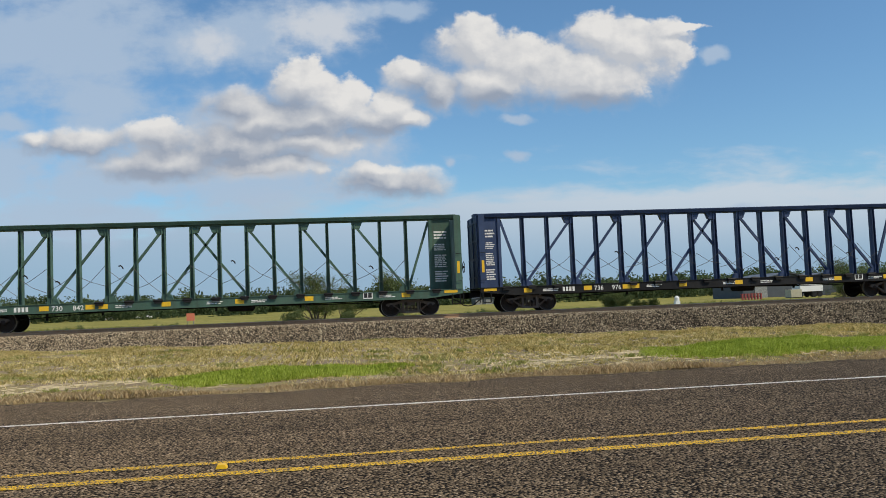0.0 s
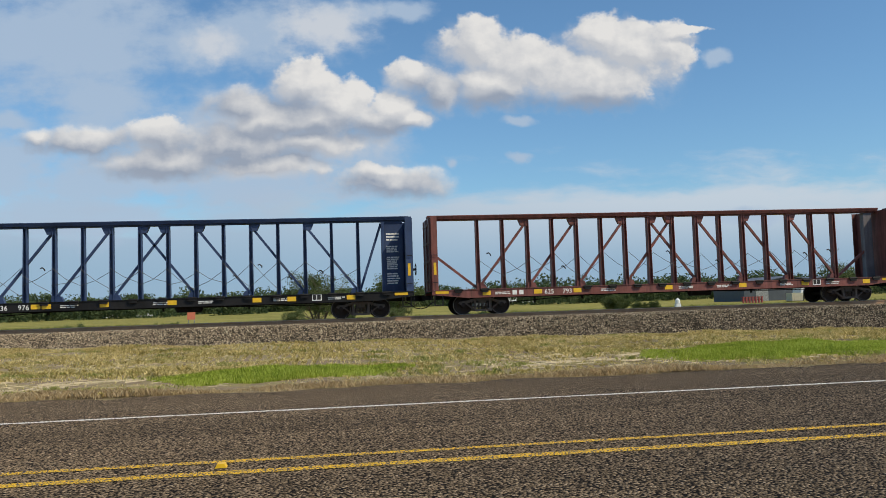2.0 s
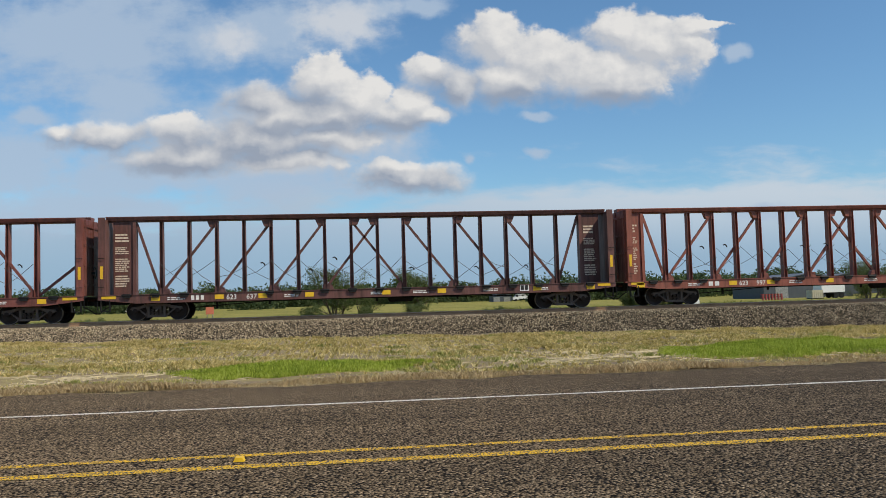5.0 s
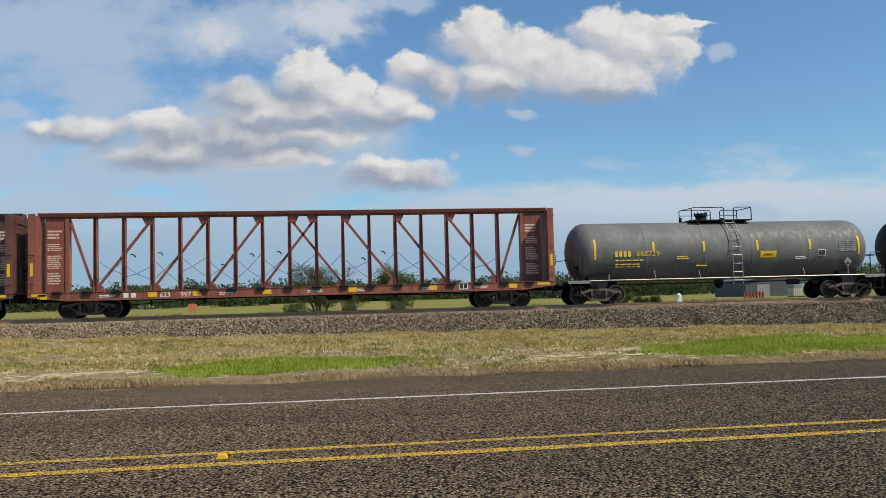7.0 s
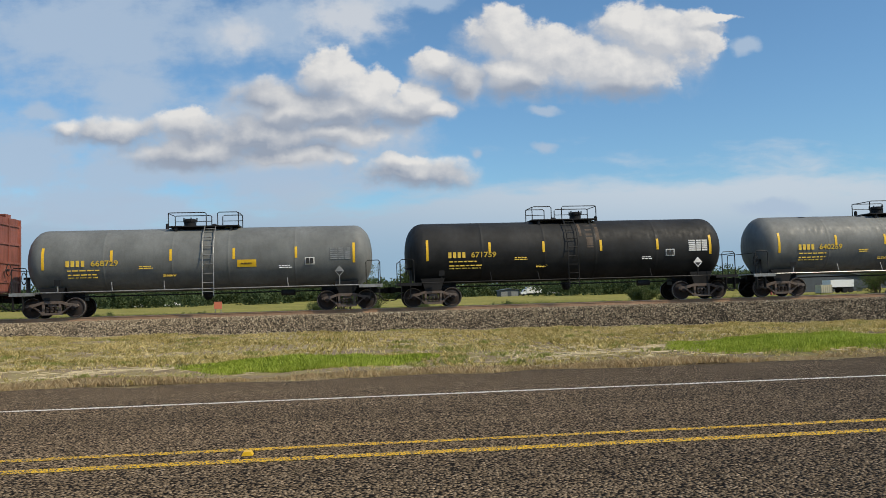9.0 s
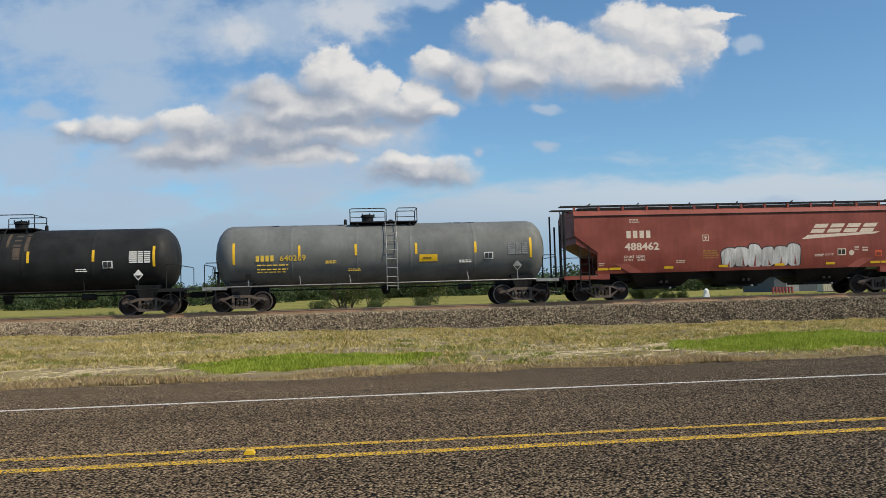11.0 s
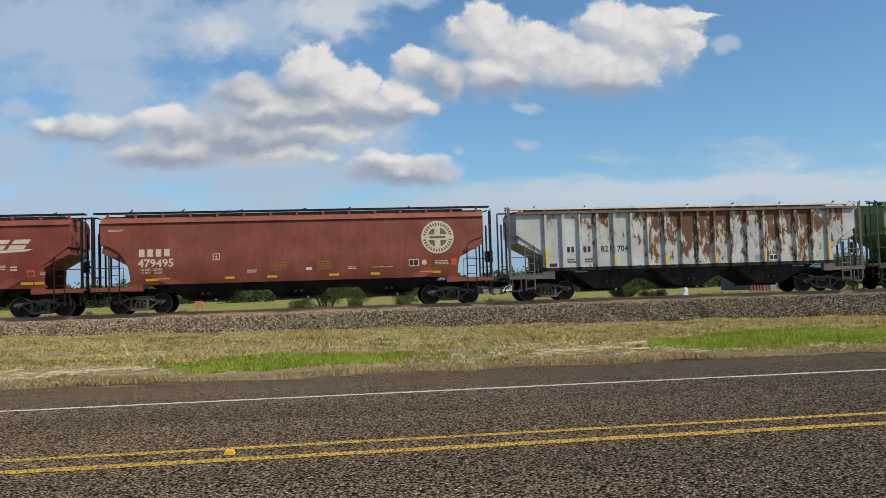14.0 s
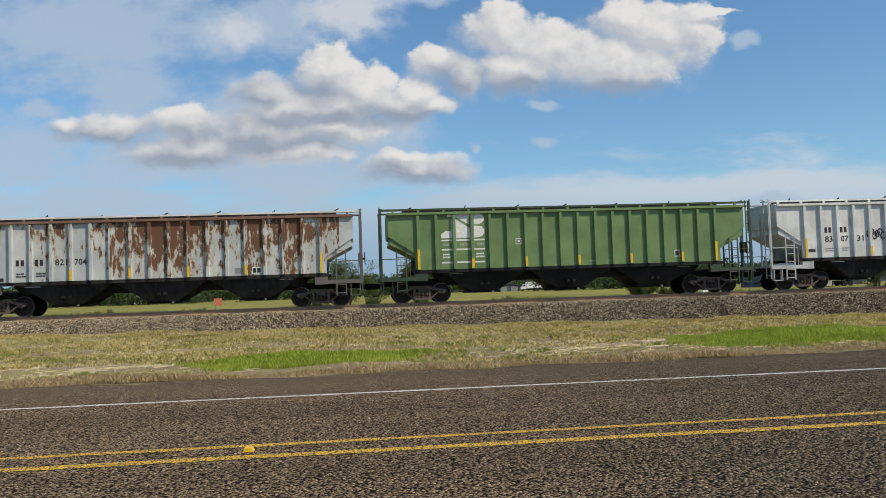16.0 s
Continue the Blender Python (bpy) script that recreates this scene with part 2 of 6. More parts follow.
YELLOW = plain("yellow_reflector", (0.75, 0.46, 0.02), 0.45, 0.0, 0.1)
WHITE = plain("white_lettering", (0.72, 0.72, 0.70), 0.6, 0.0, 0.12)
CREAM = plain("cream_lettering", (0.62, 0.52, 0.42), 0.6, 0.0, 0.15)
YLETTER = plain("yellow_lettering", (0.70, 0.48, 0.06), 0.6, 0.0, 0.15)
FADEDYELLOW = plain("faded_yellow_lettering", (0.30, 0.14, 0.03), 0.7, 0.0, 0.2)
BLACKINK = plain("black_lettering", (0.02, 0.02, 0.02), 0.6)
ORANGE = plain("orange_sticker", (0.62, 0.10, 0.03), 0.5, 0.0, 0.1)
GREYTANK = painted("grey_tank_paint", (0.1332, 0.1404, 0.1368), dirt=(0.1044, 0.1022, 0.0972), amount=0.3, rough=0.58, spec=0.35)
BLACKTANK = painted("black_tank_paint", (0.0136, 0.01445, 0.0153), dirt=(0.0289, 0.02635, 0.0238), amount=0.4, rough=0.58, spec=0.22)
HOPRED = painted("mineral_red_paint", (0.215, 0.0443, 0.028), dirt=(0.136, 0.0421, 0.028), amount=0.35, rough=0.55)
HOPRED_OLD = painted("faded_mineral_red_paint", (0.224, 0.0562, 0.034), dirt=(0.149, 0.0508, 0.033), amount=0.45, rough=0.6)
HOPGREEN = painted("cascade_green_paint", (0.125, 0.22, 0.0823), dirt=(0.197, 0.184, 0.0905), amount=0.5, rough=0.55)
HOPWHITE = painted("chalky_white_paint", (0.618, 0.629, 0.617), dirt=(0.371, 0.361, 0.334), amount=0.4, rough=0.6)
GALV = plain("galvanised_steel", (0.30, 0.30, 0.29), 0.5, 0.6, 0.3, 5.0)
CABLE = plain("steel_cable", (0.10, 0.10, 0.10), 0.6, 0.5)
STAIN = painted("brown_rust_stain", (0.085, 0.06, 0.042), dirt=(0.03, 0.029, 0.028), amount=0.9, rough=0.8)
GRAFFITI = painted("sprayed_silver_paint", (0.55, 0.55, 0.54), dirt=(0.16, 0.14, 0.13), amount=0.8, rough=0.5)


def rusted_grey():
    m = Mat("rusted_pale_grey_paint")
    p = m.coord((1.0, 1.0, 1.0))
    streak = m.noise(m.coord((3.4, 3.4, 1.3)), 1.25, 9.0, 0.70)
    along = m.noise(m.coord((0.28, 0.01, 0.12)), 1.0, 1.0, 0.4)
    fine = m.noise(m.coord(), 30.0, 3.0)
    big = m.noise(m.coord((0.6, 0.6, 0.6)), 1.3, 4.0)
    grey = m.mix(m.ramp(big, [(0.35, 0.0), (0.65, 1.0)]), (0.40, 0.43, 0.44), (0.57, 0.585, 0.565))
    sx = m.t.nodes.new("ShaderNodeSeparateXYZ")
    m.t.links.new(p, sx.inputs[0])
    # each panel between two ribs has rusted to its own degree, from its top down
    panel = m.t.nodes.new("ShaderNodeTexWhiteNoise")
    panel.noise_dimensions = "1D"
    m.t.links.new(m.math("FLOOR", m.math("MULTIPLY", m.math("ADD", sx.outputs[0], 7.0), 1 / 0.8185), 0.0), panel.inputs["W"])
    off = m.math("ABSOLUTE", m.math("SUBTRACT", sx.outputs[0], 1.0), 0.0)
    v = m.math("ADD", streak, m.math("MULTIPLY", m.math("SUBTRACT", along, 0.5), 0.25))
    v = m.math("ADD", v, m.math("MULTIPLY", m.math("SUBTRACT", panel.outputs["Value"], 0.55), 0.13))
    v = m.math("ADD", v, m.math("MULTIPLY", m.math("SUBTRACT", sx.outputs[2], 2.5), 0.055))
    v = m.math("ADD", v, m.math("SUBTRACT", 0.085, m.math("MULTIPLY", off, 0.022)))
    halo = m.mix(m.ramp(v, [(0.47, 0.0), (0.56, 1.0)]), grey, (0.40, 0.36, 0.285))
    rust = m.mix(m.ramp(fine, [(0.3, 0.0), (0.7, 1.0)]), (0.085, 0.041, 0.027), (0.21, 0.108, 0.062))
    col = m.mix(m.ramp(v, [(0.555, 0.0), (0.575, 1.0)]), halo, rust)
    pit = m.noise(m.coord((7.0, 7.0, 4.0)), 1.6, 6.0, 0.65)
    col = m.mix(m.ramp(pit, [(0.66, 0.0), (0.69, 1.0)]), col, (0.16, 0.08, 0.05))
    m.color(col).set(m.ramp(v, [(0.5, 0.5), (0.6, 0.9)]), 0.0, 0.3)
    m.bump(v, 0.1, 0.02)
    return m.m


RUSTGREY = rusted_grey()
RUSTROOF = painted("rusty_roof_edge", (0.19, 0.11, 0.08), dirt=(0.10, 0.06, 0.045), amount=0.5, rough=0.8)


def asphalt():
    m = Mat("chip_seal_asphalt")
    p = m.coord((1, 1, 1), True)
    cell = m.voronoi(p, 44.0)
    dist = m.voronoi(p, 44.0, "Distance")
    mid = m.noise(m.coord((1, 1, 1), True), 7.0, 4.0, 0.6)
    wide = m.noise(m.coord((0.12, 0.9, 1), True), 1.0, 3.0)
    grain = m.noise(p, 120.0, 2.0)
    stone = m.ramp(cell, [(0.0, (0.070, 0.051, 0.034)), (0.4, (0.175, 0.130, 0.084)), (0.75, (0.285, 0.216, 0.144)), (1.0, (0.54, 0.42, 0.29))])
    gap = m.ramp(dist, [(0.36, 1.12), (0.66, 0.03)])
    col = m.mix(1.0, stone, gap, "MULTIPLY")
    col = m.mix(0.35, col, m.ramp(mid, [(0.3, 0.25), (0.7, 0.75)]), "OVERLAY")
    col = m.mix(0.45, col, m.ramp(wide, [(0.3, 0.3), (0.7, 0.7)]), "OVERLAY")
    col = m.mix(0.3, col, m.ramp(grain, [(0.3, 0.2), (0.7, 0.8)]), "OVERLAY")
    m.color(col).set(0.9, 0.0, 0.08, 1.0)
    m.bump(m.ramp(dist, [(0.0, 1.0), (0.6, 0.0)]), 1.0, 0.016)
    return m.m


def road_paint(name, c, worn):
    m = Mat(name)
    p = m.coord((1, 1, 1), True)
    dist = m.voronoi(p, 55.0, "Distance")
    n = m.noise(p, 30.0, 4.0, 0.65)
    v = m.math("ADD", m.math("MULTIPLY", dist, 0.9), m.math("MULTIPLY", n, 0.6))
    col = m.mix(m.ramp(v, [(worn, 0.0), (worn + 0.10, 1.0)]), c, (0.075, 0.062, 0.05))
    m.color(col).set(0.7, 0.0, 0.3)
    m.bump(m.ramp(dist, [(0.0, 1.0), (0.6, 0.0)]), 0.7, 0.01)
    return m.m


def earth():
    """Soil, litter and short grass; greener beyond the track."""
    m = Mat("dry_verge_soil")
    p = m.coord((1, 1, 1), True)
    n1 = m.noise(p, 1.1, 5.0, 0.6)
    n2 = m.noise(p, 12.0, 5.0, 0.65)
    fleck = m.noise(m.coord((22, 9, 9), True), 1.0, 4.0, 0.7)
    soil = m.mix(m.ramp(n2, [(0.3, 0.0), (0.7, 1.0)]), (0.115, 0.088, 0.060), (0.25, 0.20, 0.135))
    soil = m.mix(m.ramp(n1, [(0.42, 0.0), (0.62, 1.0)]), soil, (0.22, 0.19, 0.085))
    soil = m.mix(m.ramp(fleck, [(0.62, 0.0), (0.70, 1.0)]), soil, (0.60, 0.51, 0.36))
    m.color(soil).set(0.95, 0.0, 0.1, 1.0)
    m.bump(n2, 0.6, 0.05)
    return m.m


def field_grass():
    m = Mat("pasture_grass")
    p = m.coord((1, 1, 1), True)
    n1 = m.noise(m.coord((0.05, 0.12, 1), True), 1.0, 5.0, 0.6)
    n2 = m.noise(m.coord((0.9, 0.35, 1), True), 1.0, 5.0, 0.7)
    col = m.mix(m.ramp(n1, [(0.38, 0.0), (0.62, 1.0)]), (0.19, 0.185, 0.045), (0.29, 0.255, 0.075))
    col = m.mix(m.ramp(n2, [(0.45, 0.0), (0.75, 1.0)]), col, (0.13, 0.14, 0.035))
    m.color(col).set(0.95, 0.0, 0.1)
    m.bump(n2, 0.8, 0.3)
    return m.m


def blades(name, a, b, c, tussock=0.0):
    """Thin leaves; tussock: how much whole tufts differ in tone."""
    m = Mat(name)
    r = m.random(True)
    n = m.noise(m.coord((0.5, 0.5, 0.5), True), 1.0, 4.0, 0.6)
    n2 = m.noise(m.coord((0.16, 0.3, 0.5), True), 1.0, 3.0, 0.6)
    v = m.math("ADD", m.math("MULTIPLY", r, 0.42), m.math("ADD", m.math("MULTIPLY", n, 0.45), m.math("MULTIPLY", n2, 0.45)))
    if tussock:
        n3 = m.noise(m.coord((5.0, 3.0, 3.0), True), 1.0, 3.0, 0.65)
        v = m.math("ADD", v, m.math("MULTIPLY", m.math("SUBTRACT", n3, 0.5), tussock))
    col = m.ramp(v, [(0.38, a), (0.66, b), (0.92, c)])
    m.color(col).set(0.8, 0.0, 0.15)
    tr = m.t.nodes.new("ShaderNodeBsdfTranslucent")
    m.t.links.new(col, tr.inputs[0])
    mx = m.t.nodes.new("ShaderNodeMixShader")
    mx.inputs[0].default_value = 0.4
    m.t.links.new(m.b.outputs[0], mx.inputs[1])
    m.t.links.new(tr.outputs[0], mx.inputs[2])
    m.t.links.new(mx.outputs[0], m.t.nodes["Material Output"].inputs[0])
    return m.m


def ballast_stone():
    m = Mat("ballast_stone")
    r = m.random(True)
    n = m.noise(m.coord((0.35, 0.35, 0.35), True), 1.0, 3.0)
    col = m.ramp(r, [(0.0, (0.06, 0.047, 0.034)), (0.45, (0.245, 0.192, 0.130)), (0.8, (0.45, 0.365, 0.255)), (1.0, (0.70, 0.60, 0.44))])
    col = m.mix(0.2, col, m.ramp(n, [(0.3, 0.35), (0.7, 0.75)]), "OVERLAY")
    return m.color(col).set(0.9, 0.0, 0.1, 1.0).m


def ballast_bed():
    m = Mat("ballast_bed")
    p = m.coord((1, 1, 1), True)
    cell = m.voronoi(p, 13.0)
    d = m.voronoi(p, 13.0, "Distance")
    # darker than the loose stones: the shade between them is in this colour
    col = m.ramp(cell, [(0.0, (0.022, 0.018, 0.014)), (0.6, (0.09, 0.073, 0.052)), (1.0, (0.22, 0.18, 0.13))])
    # shade in the gaps of the bed, multiplied into the colour
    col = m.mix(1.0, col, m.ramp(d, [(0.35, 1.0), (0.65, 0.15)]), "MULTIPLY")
    m.color(col).set(0.95, 0.0, 0.1, 1.0)
    m.bump(m.ramp(d, [(0.0, 1.0), (0.6, 0.0)]), 1.0, 0.06)
    return m.m


MAUVE = painted("dull_mauve_paint", (0.15, 0.14, 0.155), dirt=(0.06, 0.05, 0.05), amount=0.5)
ASPHALT, EARTH, FIELD = asphalt(), earth(), field_grass()
ROAD_YELLOW = road_paint("worn_yellow_road_paint", (0.76, 0.46, 0.015), 0.73)
ROAD_WHITE = road_paint("worn_white_road_paint", (0.80, 0.78, 0.72), 0.82)
DRY = blades("dry_grass_blades", (0.25, 0.21, 0.065), (0.58, 0.465, 0.165), (0.90, 0.76, 0.41), 1.1)
LUSH = blades("lush_grass_blades", (0.15, 0.21, 0.025), (0.35, 0.43, 0.05), (0.56, 0.60, 0.13), 0.8)
WEED = blades("weed_blades", (0.20, 0.23, 0.05), (0.32, 0.33, 0.09), (0.48, 0.44, 0.17))
BROWNWEED = blades("brown_dead_blades", (0.26, 0.18, 0.09), (0.48, 0.36, 0.19), (0.68, 0.54, 0.33))
LEAF = blades("mesquite_leaves", (0.05, 0.075, 0.025), (0.10, 0.135, 0.05), (0.20, 0.23, 0.10))
# darker and bluer than the near leaves: distance haze put into the colour
LEAF_FAR = blades("far_tree_leaves", (0.042, 0.068, 0.030), (0.075, 0.108, 0.048), (0.12, 0.155, 0.072))
BARK = plain("grey_bark", (0.11, 0.09, 0.07), 0.9)
STONE, BED = ballast_stone(), ballast_bed()
RAIL_SIDE = painted("rusty_rail", (0.36, 0.22, 0.13), amount=0.25, rough=0.85)
RAIL_TOP = plain("polished_rail_head", (0.42, 0.40, 0.37), 0.35, 1.0, 0.1)
TIE = painted("weathered_tie_wood", (0.20, 0.14, 0.10), amount=0.4, rough=0.9)

# ---- mesh helpers ----


class Solid:
    """Collects vertices and faces of one mesh."""

    def __init__(self):
        self.v, self.f, self.k, self.cur = [], [], [], 0

    def add(self, verts, faces):
        o = len(self.v)
        self.v += [tuple(p) for p in verts]
        self.f += [tuple(i + o for i in f) for f in faces]
        self.k += [self.cur] * len(faces)
        return self

    def box(self, x0, x1, y0, y1, z0, z1):
        return self.add([(x0, y0, z0), (x1, y0, z0), (x1, y1, z0), (x0, y1, z0), (x0, y0, z1), (x1, y0, z1), (x1, y1, z1), (x0, y1, z1)],
                        [(0, 3, 2, 1), (4, 5, 6, 7), (0, 1, 5, 4), (1, 2, 6, 5), (2, 3, 7, 6), (3, 0, 4, 7)])

    def beam(self, p, q, w, h):
        """A bar of section w (across, along y where it can) by h from p to q."""
        p, q = Vector(p), Vector(q)
        d = (q - p).normalized()
        a = Vector((0, 1, 0)) if abs(d.y) < 0.9 else Vector((1, 0, 0))
        b = d.cross(a).normalized() * h / 2
        a = b.cross(d).normalized() * w / 2
        pts = [c + s * a + t * b for c in (p, q) for s, t in ((-1, -1), (1, -1), (1, 1), (-1, 1))]
        return self.add(pts, [(0, 1, 2, 3), (7, 6, 5, 4), (0, 4, 5, 1), (1, 5, 6, 2), (2, 6, 7, 3), (3, 7, 4, 0)])

    def rod(self, pts, r, n=6):
        """A round tube along a chain of points."""
        pts = [Vector(p) for p in pts]
        rings = []
        for i, p in enumerate(pts):
            d = (pts[min(i + 1, len(pts) - 1)] - pts[max(i - 1, 0)]).normalized()
            a = d.cross(Vector((0, 0, 1)) if abs(d.z) < 0.9 else Vector((1, 0, 0))).normalized()
            b = d.cross(a)
            rr = r[i] if isinstance(r, (list, tuple)) else r
            rings.append([p + rr * (math.cos(2 * math.pi * k / n) * a + math.sin(2 * math.pi * k / n) * b) for k in range(n)])
        faces = []
        for i in range(len(pts) - 1):
            for k in range(n):
                faces.append((i * n + k, i * n + (k + 1) % n, (i + 1) * n + (k + 1) % n, (i + 1) * n + k))
        faces += [tuple(range(n))[::-1], tuple(range((len(pts) - 1) * n, len(pts) * n))]
        return self.add([p for ring in rings for p in ring], faces)

    def plate(self, outline, y0, y1):
        """An outline in x and z, thick from y0 to y1."""
        n = len(outline)
        pts = [(x, y0, z) for x, z in outline] + [(x, y1, z) for x, z in outline]
        return self.add(pts, [tuple(range(n)), tuple(range(2 * n - 1, n - 1, -1))] + [(i, i + n, (i + 1) % n + n, (i + 1) % n) for i in range(n)])

    def run(self, section, x0, x1):
        """A section in y and z, carried from x0 to x1."""
        n = len(section)
        pts = [(x0, y, z) for y, z in section] + [(x1, y, z) for y, z in section]
        return self.add(pts, [tuple(range(n)), tuple(range(2 * n - 1, n - 1, -1))] + [(i, i + n, (i + 1) % n + n, (i + 1) % n) for i in range(n)])

    def turned_x(self, profile, n=40, y=0.0, z=0.0, caps=True):
        """A profile of (x, radius) turned round the x axis."""
        pts, faces = [], []
        for x, r in profile:
            for k in range(n):
                a = 2 * math.pi * k / n
                pts.append((x, y + r * math.cos(a), z + r * math.sin(a)))
        for i in range(len(profile) - 1):
            for k in range(n):
                faces.append((i * n + k, i * n + (k + 1) % n, (i + 1) * n + (k + 1) % n, (i + 1) * n + k))
        if caps:
            faces += [tuple(range(n))[::-1], tuple(range((len(profile) - 1) * n, len(profile) * n))]
        return self.add(pts, faces)

    def turned_y(self, profile, n=28, caps=True):
        o = len(self.v)
        self.turned_x(profile, n, caps=caps)
        self.v[o:] = [(y, x, z) for x, y, z in self.v[o:]]
        return self

    def turned_z(self, profile, n=16, x=0.0, y=0.0):
        o = len(self.v)
        self.turned_x(profile, n)
        self.v[o:] = [(x + c, y + b, a) for a, b, c in self.v[o:]]
        return self

    def mesh(self, name, mats, smooth=False):
        me = bpy.data.meshes.new(name)
        me.from_pydata(self.v, [], self.f)
        for m in (mats if isinstance(mats, (list, tuple)) else [mats]):
            me.materials.append(m)
        if any(self.k):
            me.polygons.foreach_set("material_index", self.k)
        bm = bmesh.new()
        bm.from_mesh(me)
        bmesh.ops.recalc_face_normals(bm, faces=bm.faces)
        bm.to_mesh(me)
        bm.free()
        if smooth:
            me.polygons.foreach_set("use_smooth", [True] * len(me.polygons))
            me.set_sharp_from_angle(angle=radians(40))
        return me


def part(name, solid, material, parent, label="", smooth=False, at=None):
    """ONE mesh object under a thing or under a part; solid may be a ready mesh to share."""
    me = solid if isinstance(solid, bpy.types.Mesh) else solid.mesh(name, material, smooth)
    ob = new(name, me)
    ob.parent = parent
    if at:
        ob.location = at
    return tagged(ob, label)


def soup(name, verts, faces, material):
    """A mesh from arrays, for what nobody could count."""
    me = bpy.data.meshes.new(name)
    verts, faces = np.asarray(verts, np.float32), np.asarray(faces, np.int32)
    n = faces.shape[1]
    me.vertices.add(len(verts))
    me.vertices.foreach_set("co", verts.ravel())
    me.loops.add(faces.size)
    me.loops.foreach_set("vertex_index", faces.ravel())
    me.polygons.add(len(faces))
    me.polygons.foreach_set("loop_start", np.arange(0, faces.size, n, dtype=np.int32))
    me.update(calc_edges=True)
    me.materials.append(material)
    return me


# ---- ground, road, track ----
TRACK_Y, RAIL_Z = 38.5, 0.72


def ground_z(x, y):
    """Height of the ground sheet: road bed, shallow ditch, foot of the ballast, pasture."""
    x, y = np.asarray(x, float), np.asarray(y, float)
    foot = -0.17 - 0.0125 * np.clip(x, -20, 32)
    keys = [-300, -2.0, 0.2, 13.6, 14.4, 17.0, 24.0]
    near = np.interp(y, keys, [-0.3, -0.3, -0.06, -0.06, -0.04, -0.10, -0.16])
    w = np.clip((y - 20.0) / 14.0, 0, 1)
    z = near * (1 - w) + foot * w
    back = np.clip((y - 36.0) / 8.0, 0, 1)
    z = z * (1 - back) + (-0.25) * back
    return z


def wave(x, y):
    return 0.035 * np.sin(x * 1.3 + 1.7 * np.sin(y * 0.9)) + 0.025 * np.sin(y * 2.1 + x * 0.7)


def build_ground():
    xs = np.concatenate([[-4000, -1200, -400, -150, -80], np.arange(-48, 72.1, 1.0), [95, 150, 400, 1200, 4000]])
    ys = np.concatenate([[-4000, -800, -200, -50, -10, -2, 0.2, 6, 13.0], np.arange(13.6, 36.1, 0.5), [38, 41, 44, 50, 60, 80, 120, 200, 400, 900, 2000, 4500]])
    X, Y = np.meshgrid(xs, ys)
    Z = ground_z(X, Y)
    rough = (Y > 14.2) & (Y < 35)
    Z = Z + np.where(rough, wave(X, Y), 0)
    nx = len(xs)
    faces = [(j * nx + i, j * nx + i + 1, (j + 1) * nx + i + 1, (j + 1) * nx + i) for j in range(len(ys) - 1) for i in range(nx - 1)]
    me = soup("ground", np.stack([X.ravel(), Y.ravel(), Z.ravel()], 1), faces, EARTH)
    me.materials.append(FIELD)
    cy = np.array([ys[j] for j in range(len(ys) - 1) for i in range(nx - 1)])
    me.polygons.foreach_set("material_index", ((cy >= 38) | (cy < -9)).astype(np.int32))
    me.polygons.foreach_set("use_smooth", [True] * len(me.polygons))
    tagged(new("ground", me), "dry grassy verge and flat green pasture", "ground", kind="structure")


def build_road():
    rng = np.random.default_rng(3)
    s = Solid()
    xs = np.concatenate([[-900, -200, -60], np.arange(-30, 50, 0.35), [80, 250, 900]])
    edge = 13.78 + 0.10 * np.sin(xs * 0.8) + 0.08 * np.sin(xs * 2.3) + rng.normal(0, 0.09, len(xs))
    pts, faces = [], []
    for x, e in zip(xs, edge):
        pts += [(x, 0.4, -0.2), (x, 0.4, -0.02), (x, 7.15, 0.0), (x, 10.9, -0.002), (x, float(e) - 0.15, -0.02), (x, float(e), -0.2)]
    for i in range(len(xs) - 1):
        faces += [(6 * i + k, 6 * i + 6 + k, 6 * i + 7 + k, 6 * i + 1 + k) for k in range(5)]
    s.add(pts, faces)
    road = tagged(new("road", s.mesh("road", ASPHALT, True)), "brown-grey chip-seal asphalt road", "road", kind="structure")
    for name, y, w, mat, label in (("yellow_line", 6.87, 0.155, ROAD_YELLOW, "worn yellow centre line"), ("yellow_line", 7.38, 0.115, ROAD_YELLOW, "worn yellow centre line"),
                                   ("white_line", 10.81, 0.11, ROAD_WHITE, "thin white edge line")):
        m = Solid()
        z0 = 0.004 - 0.002 * (y > 8)
        pts, faces = [], []
        for x in xs:
            a, b = rng.normal(0, 0.006, 2)
            pts += [(x, y - w / 2 + a, z0), (x, y + w / 2 + b, z0)]
        faces = [(2 * i, 2 * i + 2, 2 * i + 3, 2 * i + 1) for i in range(len(xs) - 1)]
        m.add(pts, faces)
        part(name, m, mat, road, label)
    r = Solid()
    r.plate([(-0.055, 0.0), (0.055, 0.0), (0.035, 0.03), (-0.035, 0.03)], -0.05, 0.05)
    ob = new("road_reflector", r.mesh("road_reflector", YELLOW))
    ob.location = (-0.92, 7.12, 0.004)
    ob.scale = (0.85, 0.9, 1.1)
    tagged(ob, "raised yellow plastic road marker between the centre lines", "road marker")


